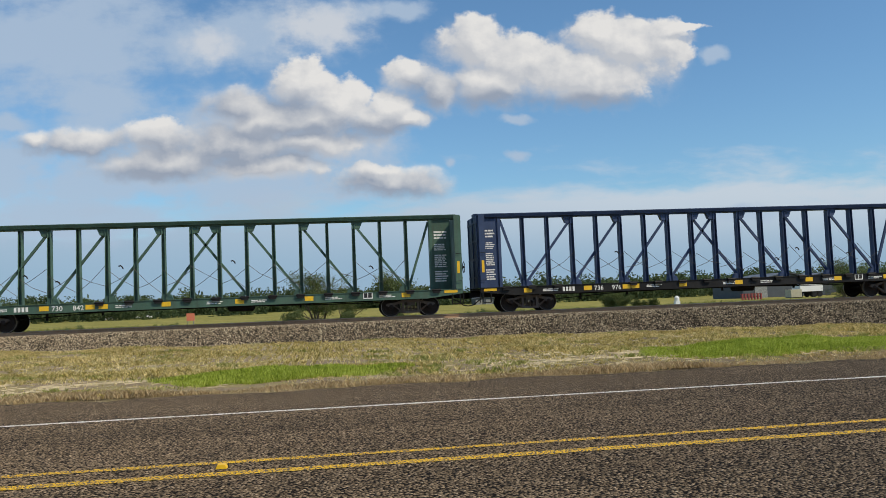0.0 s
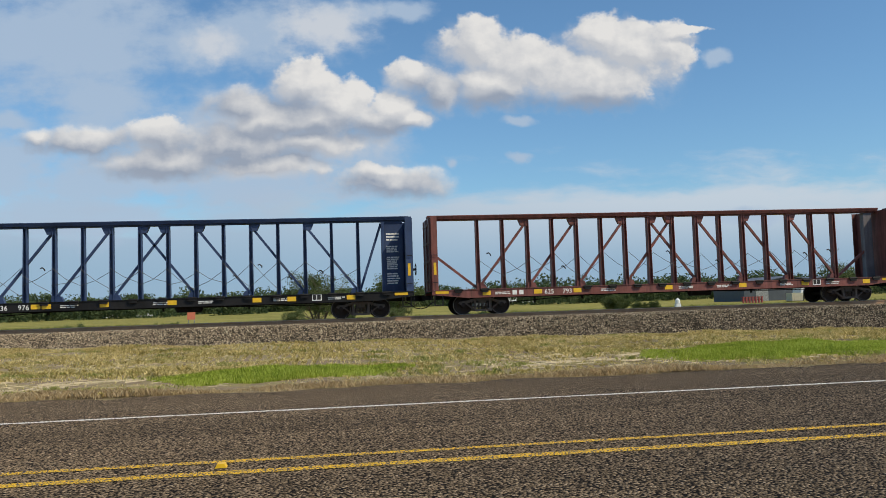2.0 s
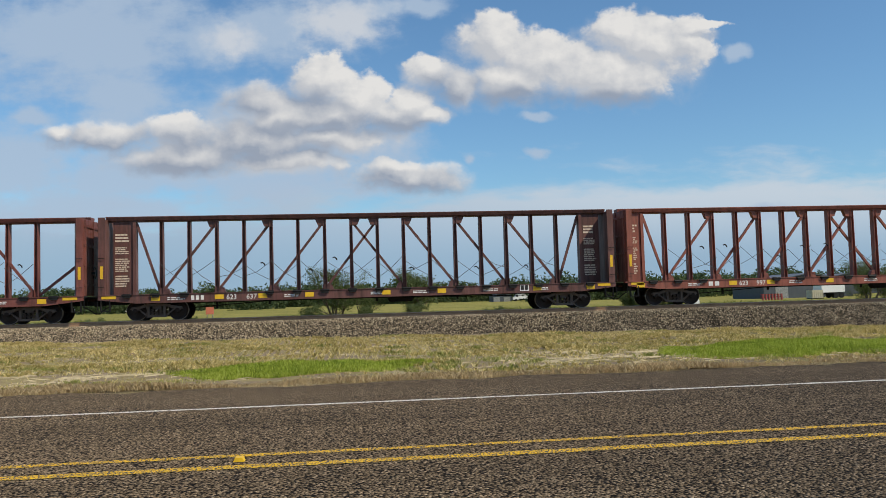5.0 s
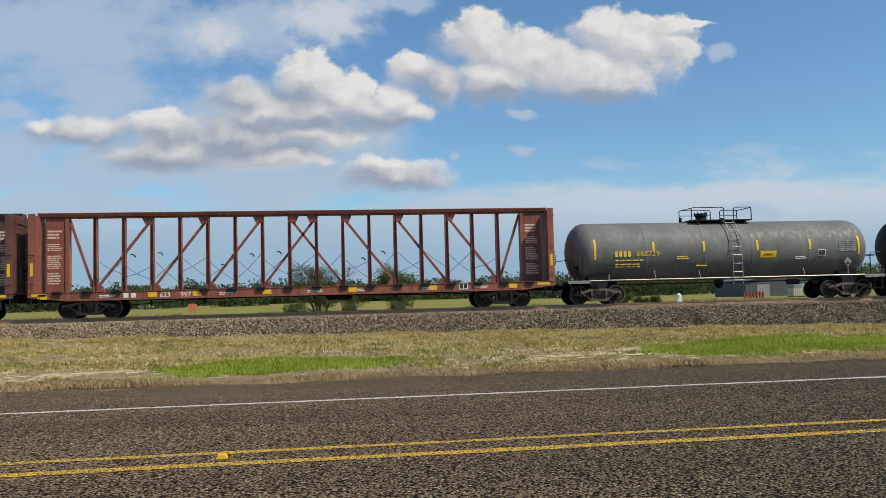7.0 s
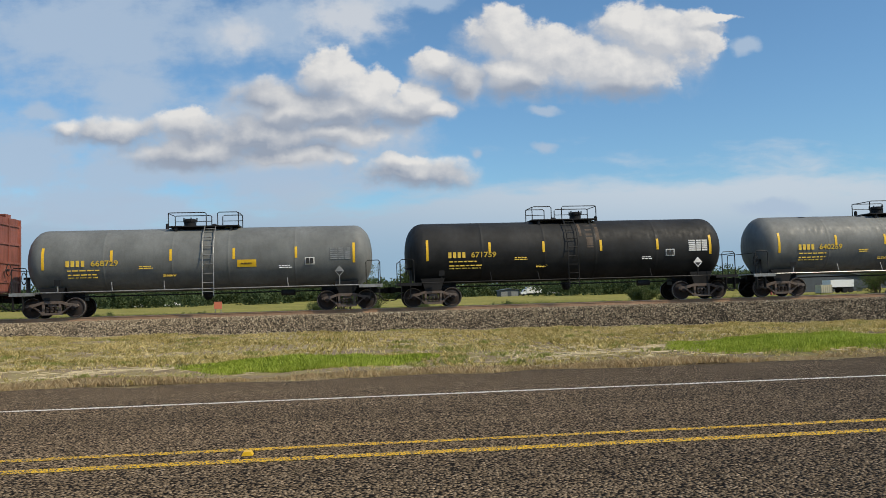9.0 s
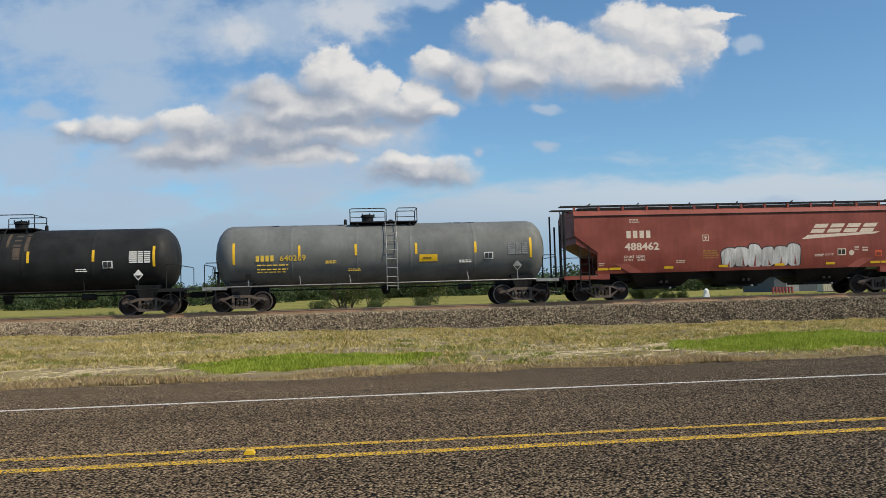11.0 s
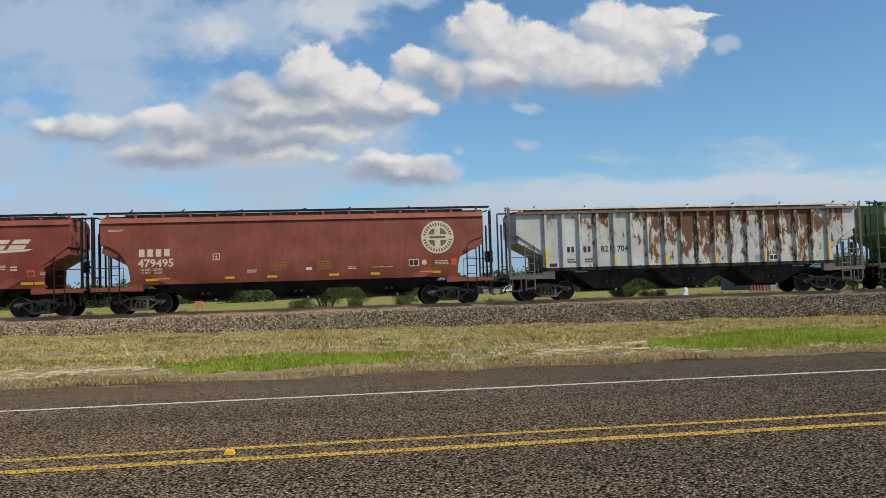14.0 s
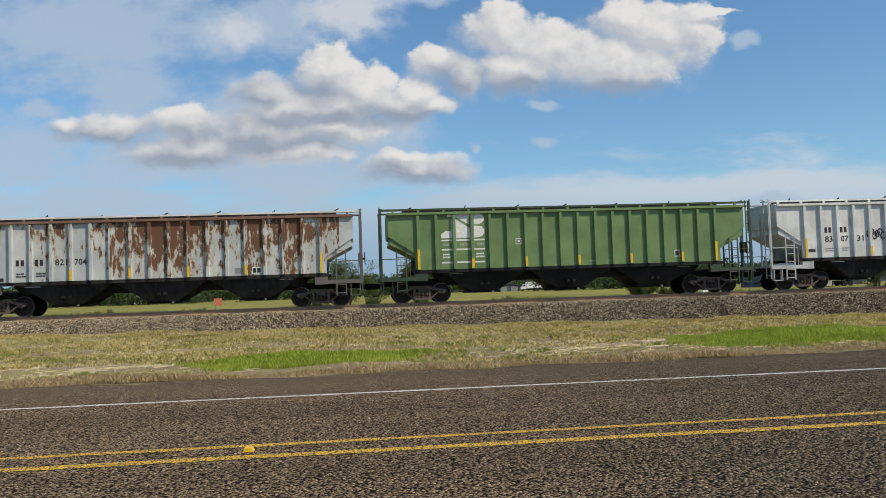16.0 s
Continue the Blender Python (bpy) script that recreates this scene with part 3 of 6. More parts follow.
def build_track():
    bed = Solid()
    xs = np.arange(-60, 90.1, 1.0)
    pts, faces = [], []
    for x in xs:
        f = float(ground_z(x, 35.2))
        w = 0.06 * math.sin(x * 1.1) + 0.05 * math.sin(x * 2.7)
        pts += [(x, 34.9 + w, f - 0.25), (x, 35.15 + w, f + 0.02), (x, 36.75, RAIL_Z - 0.26), (x, 37.2, RAIL_Z - 0.19), (x, 39.8, RAIL_Z - 0.19), (x, 40.3, RAIL_Z - 0.24), (x, 42.2, -0.4)]
    n = 7
    faces = [(n * i + k, n * i + n + k, n * i + n + 1 + k, n * i + 1 + k) for i in range(len(xs) - 1) for k in range(n - 1)]
    bed.add(pts, faces)
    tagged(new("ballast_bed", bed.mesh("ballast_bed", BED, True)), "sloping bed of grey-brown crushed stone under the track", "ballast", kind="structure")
    track = tagged(new("track"), "single railway track with rusty rails", "railway track", kind="structure")
    for side in (-1, 1):
        y = TRACK_Y + side * 0.7535
        s = Solid()
        s.run([(y - 0.076, RAIL_Z - 0.18), (y + 0.076, RAIL_Z - 0.18), (y + 0.02, RAIL_Z - 0.155), (y + 0.01, RAIL_Z - 0.04), (y + 0.036, RAIL_Z - 0.03), (y + 0.036, RAIL_Z - 0.006),
               (y - 0.036, RAIL_Z - 0.006), (y - 0.036, RAIL_Z - 0.03), (y - 0.01, RAIL_Z - 0.04), (y - 0.02, RAIL_Z - 0.155)], -300, 400)
        s.cur = 1
        s.box(-300, 400, y - 0.03, y + 0.03, RAIL_Z - 0.006, RAIL_Z)
        part("rail", s, [RAIL_SIDE, RAIL_TOP], track, "rusty steel rail with polished head")
    t = Solid().box(-0.115, 0.115, TRACK_Y - 1.3, TRACK_Y + 1.3, RAIL_Z - 0.36, RAIL_Z - 0.182).mesh("tie", TIE)
    rng = random.Random(5)
    for i in range(150):
        part("tie", t, None, track, at=(-32 + i * 0.53 + rng.uniform(-0.03, 0.03), rng.uniform(-0.05, 0.05), rng.uniform(-0.012, 0.004)))


def build_stones():
    """Loose stones on the near slope of the ballast."""
    rng = np.random.default_rng(8)
    N = 62000
    x = rng.uniform(-26, 44, N)
    t = rng.uniform(0, 1, N) ** 0.9
    f = ground_z(x, np.full(N, 35.2))
    y = 34.6 + t * 2.85
    z = np.where(y < 36.75, f + (y - 35.15) / 1.6 * (RAIL_Z - 0.26 - f), RAIL_Z - 0.26 + np.minimum((y - 36.75) / 0.45, 1.0) * 0.07)
    toe = 0.06 * np.sin(x * 1.1) + 0.05 * np.sin(x * 2.7)
    z = z + np.maximum(0, -toe) * 0.45 * np.clip((36.75 - y) / 1.6, 0, 1)
    z = np.maximum(z, f - 0.03)
    r = rng.uniform(0.018, 0.046, N)
    octa = np.array([(1, 0, 0), (-1, 0, 0), (0, 1, 0), (0, -1, 0), (0, 0, 1), (0, 0, -1)], float)
    of = np.array([(0, 2, 4), (2, 1, 4), (1, 3, 4), (3, 0, 4), (2, 0, 5), (1, 2, 5), (3, 1, 5), (0, 3, 5)])
    ang = rng.uniform(0, 6.28, N)
    tilt = rng.uniform(-0.9, 0.9, N)
    jit = octa[None] * rng.uniform(0.6, 1.25, (N, 6, 1)) * r[:, None, None]
    ca, sa, ct, st = np.cos(ang)[:, None], np.sin(ang)[:, None], np.cos(tilt)[:, None], np.sin(tilt)[:, None]
    X = jit[..., 0] * ca - jit[..., 1] * sa
    Y = jit[..., 0] * sa + jit[..., 1] * ca
    Y2, Z2 = Y * ct - jit[..., 2] * st, Y * st + jit[..., 2] * ct
    P = np.stack([X + x[:, None], Y2 + y[:, None], Z2 + z[:, None] + 0.012], -1).reshape(-1, 3)
    F = (of[None] + 6 * np.arange(N)[:, None, None]).reshape(-1, 3)
    tagged(new("ballast_stones", soup("ballast_stones", P, F, STONE)), "loose crushed grey and tan ballast stones", "ballast", kind="stuff")


def blade_arrays(x, y, z, h, w, lean, rng):
    n = len(x)
    a = rng.uniform(0, 6.28, n)
    dx, dy = np.cos(a) * w / 2, np.sin(a) * w / 2
    la = rng.uniform(0, 6.28, n)
    lx, ly = np.cos(la) * lean * h, np.sin(la) * lean * h
    p0 = np.stack([x - dx, y - dy, z - 0.03], -1)
    p1 = np.stack([x + dx, y + dy, z - 0.03], -1)
    p2 = np.stack([x + dx * 0.7 + lx * 0.4, y + dy * 0.7 + ly * 0.4, z + h * 0.6], -1)
    p3 = np.stack([x + lx, y + ly, z + h], -1)
    P = np.stack([p0, p1, p2, p3], 1).reshape(-1, 3)
    F = np.arange(n * 4).reshape(-1, 4)
    return P, F


def fade(x, y, cx, cy, rx, ry):
    return ((x - cx) / rx) ** 2 + ((y - cy) / ry) ** 2


def lumps(x, y, s, seed):
    r = np.random.default_rng(seed)
    v = np.zeros_like(x)
    for k in range(6):
        a, ph, f = r.uniform(0, 6.28), r.uniform(0, 6.28), s * r.uniform(0.6, 2.4)
        v += np.sin((x * math.cos(a) + y * math.sin(a)) * f + ph)
    return v / 3.0


def build_grass():
    rng = np.random.default_rng(11)

    def zone(n, y0, y1):
        y = np.sqrt(rng.uniform(y0 ** 2, y1 ** 2, n)) if y1 > y0 else np.full(n, y0)
        x = y * rng.uniform(-0.50, 0.80, n)
        return x, y

    def bare(x, y):
        return (fade(x, y, -4.9, 17.6, 2.1, 1.6) < 1) | (fade(x, y, 4.0, 17.6, 1.9, 1.5) < 1) | (fade(x, y, 6.3, 17.8, 2.0, 1.1) < 1)

    def lush(x, y):
        d1 = fade(x, y, -0.9, 17.5, 2.6, 1.9)
        d2 = np.where(x < 9.5, fade(x, y, 9.5, 18.4, 2.3, 2.9), ((y - 18.4 + 0.10 * (x - 9.5)) / 2.9) ** 2)
        return np.minimum(d1, d2) + 0.22 * lumps(x, y, 2.0, 4)

    # dry grass of the verge
    x, y = zone(520000, 14.0, 35.6)
    keep = (rng.uniform(0, 1, len(x)) < np.clip(0.55 + 0.6 * lumps(x, y, 1.1, 2), 0.10, 1)) & ~(bare(x, y) & (rng.uniform(0, 1, len(x)) < 0.86)) & (lush(x, y) > 0.75)
    keep &= y > 13.85 + 0.25 * np.abs(lumps(x, y, 1.6, 9))
    keep &= y < 34.4 + 0.35 * lumps(x, y, 1.4, 14)
    x, y = x[keep], y[keep]
    qx, qy = np.round(x / 0.23) * 0.23, np.round(y / 0.34) * 0.34
    key = np.sin(qx * 127.1 + qy * 311.7) * 43758.5
    key = key - np.floor(key)
    pull = 0.25 + 0.5 * key
    x, y = x + (qx + 0.2 * (key - 0.5) - x) * pull, y + (qy + 0.3 * (np.modf(key * 7.3)[0] - 0.5) - y) * pull
    tall = np.clip(0.5 + 0.5 * lumps(x, y, 0.9, 6), 0.15, 1) * (0.45 + 1.2 * key ** 2)
    h = rng.uniform(0.02, 0.065, len(x)) * (0.5 + 1.0 * tall) * np.clip((y - 13.4) / 3.0, 0.6, 1.4)
    P, F = blade_arrays(x, y, ground_z(x, y) + wave(x, y), h, rng.uniform(0.006, 0.014, len(x)) * (0.6 + y / 30), 0.8, rng)
    tagged(new("dry_grass", soup("dry_grass", P, F, DRY)), "patchy sun-dried yellow grass along the verge", "grass", kind="stuff")
    # lush patches
    x, y = zone(520000, 14.2, 23.5)
    d = lush(x, y)
    keep = d < 1.0
    x, y, d = x[keep], y[keep], d[keep]
    h = rng.uniform(0.05, 0.17, len(x)) * np.clip(1.25 - 0.8 * d, 0.25, 1.1) * (0.75 + 0.4 * np.clip(0.5 + lumps(x, y, 0.7, 3), 0, 1))
    P, F = blade_arrays(x, y, ground_z(x, y) + wave(x, y), h, rng.uniform(0.004, 0.009, len(x)), 0.5, rng)
    tagged(new("green_grass", soup("green_grass", P, F, LUSH)), "lush bright green grass growing in low patches", "grass", kind="stuff")
    # weeds and tufts
    cx, cy = zone(190, 14.6, 34.0)
    cx = np.concatenate([cx, [3.7, 4.1, -4.3, -5.0, 1.95, 6.6, 2.1]])
    cy = np.concatenate([cy, [17.2, 17.6, 20.1, 15.9, 16.8, 20.2, 17.5]])
    for name, mat, sel, label in (("weed_tufts", WEED, 0, "scattered dull green weed tufts in the verge"), ("dead_tufts", BROWNWEED, 1, "brown dead weed tufts at the road edge")):
        if sel:
            cx = rng.uniform(-7, 13, 420)
            cy = 13.95 + np.abs(rng.normal(0, 0.30, 420))
        m = 90
        rad = rng.uniform(0.08, 0.30, len(cx))
        px = np.repeat(cx, m) + rng.normal(0, 1, len(cx) * m) * np.repeat(rad, m)
        py = np.repeat(cy, m) + rng.normal(0, 1, len(cx) * m) * np.repeat(rad, m) * 0.6
        ok = py > 13.6
        px, py = px[ok], py[ok]
        hh = (rng.uniform(0.04, 0.19, len(cx) * m) * np.repeat(rng.uniform(0.4, 1.1, len(cx)), m))[ok] * (0.5 if sel else 0.7)
        P, F = blade_arrays(px, py, ground_z(px, py) + wave(px, py), hh, rng.uniform(0.007, 0.014, len(px)), 0.9, rng)
        tagged(new(name, soup(name, P, F, mat)), label, "weeds", kind="stuff")
    # straw litter lying on the bare soil
    x = np.concatenate([rng.normal(-4.9, 1.5, 190), rng.normal(4.4, 1.2, 110), rng.normal(6.2, 1.3, 190), rng.uniform(-9, 16, 900)])
    y = np.concatenate([rng.normal(17.6, 1.2, 190), rng.normal(18.3, 1.1, 110), rng.normal(18.6, 0.9, 190), rng.uniform(14.2, 34, 900)])
    a = rng.normal(0, 0.5, len(x))
    L = rng.uniform(0.05, 0.22, len(x))
    z = ground_z(x, y) + wave(x, y) + 0.012
    dx, dy = np.cos(a) * L, np.sin(a) * L
    P = np.stack([np.stack([x - dx, y - dy, z], -1), np.stack([x + dx, y + dy, z + 0.01], -1), np.stack([x + dx, y + dy + 0.01, z + 0.018], -1), np.stack([x - dx, y - dy + 0.01, z + 0.012], -1)], 1).reshape(-1, 3)
    tagged(new("straw_litter", soup("straw_litter", P, np.arange(len(x) * 4).reshape(-1, 4), plain("pale_straw", (0.46, 0.38, 0.24), 0.9))), "pale dry straw lying on bare soil", "straw", kind="stuff")
    # pasture tufts beyond the track
    x = rng.uniform(-45, 75, 60000)
    y = 42.5 + 60 * rng.uniform(0, 1, 60000) ** 2.4
    h = rng.uniform(0.08, 0.30, len(x)) * np.clip(1.0 + 0.8 * lumps(x, y, 0.25, 12), 0.3, 2.0)
    P, F = blade_arrays(x, y, ground_z(x, y), h, rng.uniform(0.03, 0.08, len(x)), 0.7, rng)
    tagged(new("pasture_tufts", soup("pasture_tufts", P, F, blades("pasture_blades", (0.11, 0.13, 0.035), (0.20, 0.21, 0.06), (0.33, 0.30, 0.11)))), "yellow-green pasture grass beyond the track", "grass", kind="stuff")


# ---- trees and distance ----


def leaf_arrays(pts, size, rng):
    n = len(pts)
    a = rng.normal(0, 1, (n, 3))
    a /= np.linalg.norm(a, axis=1)[:, None]
    b = np.cross(a, rng.normal(0, 1, (n, 3)))
    b /= np.linalg.norm(b, axis=1)[:, None]
    s = (size * rng.uniform(0.5, 1.3, n))[:, None]
    P = np.stack([pts - a * s, pts + b * s * 0.45, pts + a * s, pts - b * s * 0.45], 1).reshape(-1, 3)
    return P, np.arange(n * 4).reshape(-1, 4)


def tree(name, x, y, height, spread, seed, leaves, label, stems=3, size=0.07, low=0.3):
    leaves, size = int(leaves * 2.3), size * 0.62
    """A tree or shrub: tapered stems that fork into limbs and twigs, and leaves in loose clumps at the twigs."""
    rng = random.Random(seed)
    nr = np.random.default_rng(seed)
    wood, tips = Solid(), []
    base = float(ground_z(x, y)) - 0.05

    def limb(p, d, length, r, level):
        pts = [Vector(p)]
        d = Vector(d)
        for i in range(3):
            d = (d + Vector((rng.uniform(-0.28, 0.28), rng.uniform(-0.28, 0.28), rng.uniform(-0.05, 0.2)))).normalized()
            pts.append(pts[-1] + d * length / 3)
        wood.rod(pts, [r, r * 0.85, r * 0.7, r * 0.5], 5 if level < 2 else 3)
        if level >= 2:
            tips.append((pts[2], length))
            tips.append((pts[-1], length))
        if level < 3:
            for k in range(rng.randint(2, 4)):
                out = Vector((rng.gauss(0, 0.75), rng.gauss(0, 0.75), rng.uniform(0.05, 0.75)))
                limb(pts[rng.choice((1, 2, 3, 3))], (d * 0.7 + out).normalized(), length * rng.uniform(0.5, 0.75), r * 0.5, level + 1)

    for k in range(stems):
        a = 6.28 * k / stems + rng.uniform(-0.5, 0.5)
        tilt = spread / height * rng.uniform(0.35, 0.9)
        limb((0.12 * math.cos(a), 0.12 * math.sin(a), 0), (math.cos(a) * tilt, math.sin(a) * tilt, 1.0), height * rng.uniform(0.34, 0.46), 0.02 * height, 0)
    ob = tagged(new(name), label, "shrub" if height < 2.2 else "tree")
    ob.location = (x, y, base)
    part("trunk", wood, BARK, ob, smooth=True)
    c = np.array([tuple(t) for t, _ in tips])
    idx = nr.integers(0, len(c), leaves)
    keepz = c[idx]
    pts = keepz + np.clip(nr.normal(0, 1, (leaves, 3)), -1.5, 1.5) * (0.055 * height * np.array([1.0, 1.0, 0.8]))
    pts[:, 2] = np.maximum(pts[:, 2], 0.1 + low * nr.uniform(0, 1, leaves) * 0.5)
    P, F = leaf_arrays(pts, size, nr)
    part("crown", soup("crown", P, F, LEAF), None, ob)
    return ob


def far_trees(name, y0, x0, x1, count, hlo, hhi, seed, label, per=170):
    nr = np.random.default_rng(seed)
    allp = []
    for i in range(count):
        cx, cy = nr.uniform(x0, x1), y0 * nr.uniform(0.9, 1.12)
        h = nr.uniform(hlo, hhi) * (1.0 if nr.uniform() < 0.85 else 1.35)
        w = h * nr.uniform(0.5, 1.1)
        lobes = np.clip(nr.normal(0, 0.38, (5, 3)), -0.75, 0.75)
        k = nr.integers(0, 5, per)
        q = lobes[k] + np.clip(nr.normal(0, 0.24, (per, 3)), -0.36, 0.36)
        p = np.stack([cx + q[:, 0] * w, cy + q[:, 1] * w, np.maximum(-0.2, h * 0.44 + q[:, 2] * h * 0.42)], -1)
        p[:, 2] = np.minimum(p[:, 2], h * nr.uniform(0.80, 0.95, per))
        skirt = nr.uniform(0, 1, per) < 0.35
        p[:, 0] = np.where(skirt, cx + nr.uniform(-0.75, 0.75, per) * w, p[:, 0])
        p[:, 2] = np.where(skirt, nr.uniform(-0.2, 0.5, per) * h, p[:, 2])
        allp.append(p)
    P, F = leaf_arrays(np.concatenate(allp), y0 * 0.0020, nr)
    tagged(new(name, soup(name, P, F, LEAF_FAR)), label, "woods", kind="stuff")


def build_distance():
    far_trees("far_woods", 390, -210, 340, 620, 7.5, 11.0, 21, "low dark green line of far trees", 520)
    far_trees("middle_woods", 250, 60, 230, 120, 5.5, 9.0, 22, "clumps of trees around the far buildings", 480)
    far_trees("left_scrub", 250, -190, -20, 90, 4.2, 6.6, 23, "scrubby trees at the edge of the pasture", 420)
    tree("mesquite_tree", -0.7, 62, 4.9, 3.2, 31, 5500, "airy mesquite tree with sparse grey-green leaves", 4, 0.10)
    tree("mesquite_tree", 4.9, 62, 4.6, 2.7, 32, 6500, "airy mesquite tree with sparse grey-green leaves", 4, 0.10)
    tree("mesquite_tree", 1.3, 63, 3.0, 2.6, 33, 3200, "low mesquite with sparse grey-green leaves", 4, 0.075)
    tree("thorn_shrub", -2.4, 56, 1.7, 1.8, 34, 3600, "dense olive-green shrub behind the track", 6, 0.06, 0.1)
    tree("thorn_shrub", 1.2, 57, 1.5, 1.9, 35, 3600, "dense olive-green shrub behind the track", 6, 0.06, 0.1)
    tree("thorn_shrub", 4.6, 57, 1.6, 1.5, 36, 3000, "dense olive-green shrub behind the track", 6, 0.06, 0.1)
    tree("thorn_shrub", -9.8, 55, 1.0, 1.1, 37, 1600, "small green shrub in the pasture", 5, 0.05, 0.1)
    tree("thorn_shrub", -17.5, 60, 1.1, 1.0, 38, 1400, "small green shrub in the pasture", 5, 0.05, 0.1)
    tree("bushy_tree", 19.9, 55, 2.2, 1.7, 39, 6500, "thick green bush with light green leaves", 6, 0.065, 0.1)
    tree("bushy_tree", 22.3, 56, 1.5, 1.3, 40, 3600, "thick green bush with light green leaves", 6, 0.065, 0.1)
    tree("bushy_tree", 39.0, 58, 3.4, 2.4, 41, 6500, "tall green bush with a ragged crown", 5, 0.075, 0.1)
    tree("bushy_tree", 41.5, 62, 4.4, 2.4, 42, 5200, "tall green bush with a ragged crown", 4, 0.075, 0.1)
    tree("thorn_shrub", 10.5, 58, 1.2, 1.6, 43, 2200, "dense olive-green shrub behind the track", 6, 0.06, 0.1)
    tree("thorn_shrub", 14.5, 57, 0.9, 1.4, 44, 1600, "small green shrub in the pasture", 5, 0.05, 0.1)


def shed(name, x, y, w, d, wall_h, roof_h, wall, roof, label):
    ob = tagged(new(name), label, "building")
    z = float(ground_z(x, y))
    ob.location = (x, y, z)
    part("wall", Solid().plate([(-w / 2, 0), (w / 2, 0), (w / 2, wall_h), (0, wall_h + roof_h * 0.95), (-w / 2, wall_h)], 0, d), wall, ob)
    r = Solid()
    for s in (-1, 1):
        r.plate([(0, wall_h + roof_h), (s * (w / 2 + 0.3), wall_h + 0.02), (s * (w / 2 + 0.3), wall_h + 0.14), (0, wall_h + roof_h + 0.12)], -0.4, d + 0.4)
    part("roof", r, roof, ob)
    for k in (-0.3, 0.25):
        part("door", Solid().box(w * k - 1.2, w * k + 1.2, -0.05, -0.004, 0, min(3.0, wall_h * 0.8)), GALV, ob)
    return ob


def box_truck(name, x, y, turn, label):
    ob = tagged(new(name), label, "vehicle")
    ob.matrix_basis = pose(x, y, float(ground_z(x, y)), 0, 0, turn)
    part("box_body", Solid().box(-2.2, 3.4, -1.2, 1.2, 0.9, 3.3), WHITEPAINT, ob)
    part("cab", Solid().plate([(-4.4, 0.6), (-2.25, 0.6), (-2.25, 2.5), (-3.2, 2.5), (-3.7, 1.6), (-4.4, 1.4)], -1.05, 1.05), WHITEPAINT, ob)
    part("window", Solid().plate([(-3.6, 1.65), (-2.6, 1.65), (-2.6, 2.3), (-3.2, 2.3)], -1.065, -1.052), DARKGLASS, ob)
    part("chassis", Solid().box(-2.2, 3.3, -0.5, 0.5, 0.55, 0.89), UNDER, ob)
    w = Solid().turned_y([(-0.13, 0.3), (-0.12, 0.42), (0.12, 0.42), (0.13, 0.3)], 14).mesh("wheel", BLACK)
    for wx in (-3.4, 2.0):
        for wy in (-0.95, 0.95):
            part("wheel", w, None, ob, at=(wx, wy, 0.42))


def parked_car(name, x, y, turn, paint, label):
    ob = tagged(new(name), label, "car")
    ob.matrix_basis = pose(x, y, float(ground_z(x, y)), 0, 0, turn)
    part("body", Solid().plate([(-2.3, 0.35), (2.3, 0.35), (2.35, 0.75), (1.3, 0.95), (0.6, 1.45), (-1.1, 1.45), (-1.8, 0.98), (-2.35, 0.9)], -0.88, 0.88), paint, ob)
    part("window", Solid().plate([(-1.6, 0.98), (1.05, 0.98), (0.5, 1.38), (-1.05, 1.38)], -0.895, -0.882), DARKGLASS, ob)
    w = Solid().turned_y([(-0.1, 0.24), (-0.09, 0.33), (0.09, 0.33), (0.1, 0.24)], 14).mesh("wheel", BLACK)
    for wx in (-1.45, 1.45):
        for wy in (-0.82, 0.82):
            part("wheel", w, None, ob, at=(wx, wy, 0.33))


WHITEPAINT = plain("white_vehicle_paint", (0.72, 0.73, 0.74), 0.4, 0.0, 0.06)
DARKGLASS = plain("dark_window_glass", (0.02, 0.025, 0.03), 0.1)
SHEDWALL = plain("grey_blue_sheet_metal", (0.055, 0.066, 0.08), 0.6, 0.0, 0.12, 1.0)
SHEDROOF = plain("weathered_metal_roof", (0.11, 0.12, 0.14), 0.5, 0.3, 0.15, 1.0)
REDSTEEL = plain("red_painted_steel", (0.28, 0.05, 0.045), 0.6, 0.0, 0.2, 3.0)
TANSHEET = plain("tan_sheet_metal", (0.48, 0.44, 0.33), 0.6, 0.0, 0.1, 2.0)
SALMON = plain("salmon_sign_paint", (0.55, 0.16, 0.09), 0.6, 0.0, 0.08)


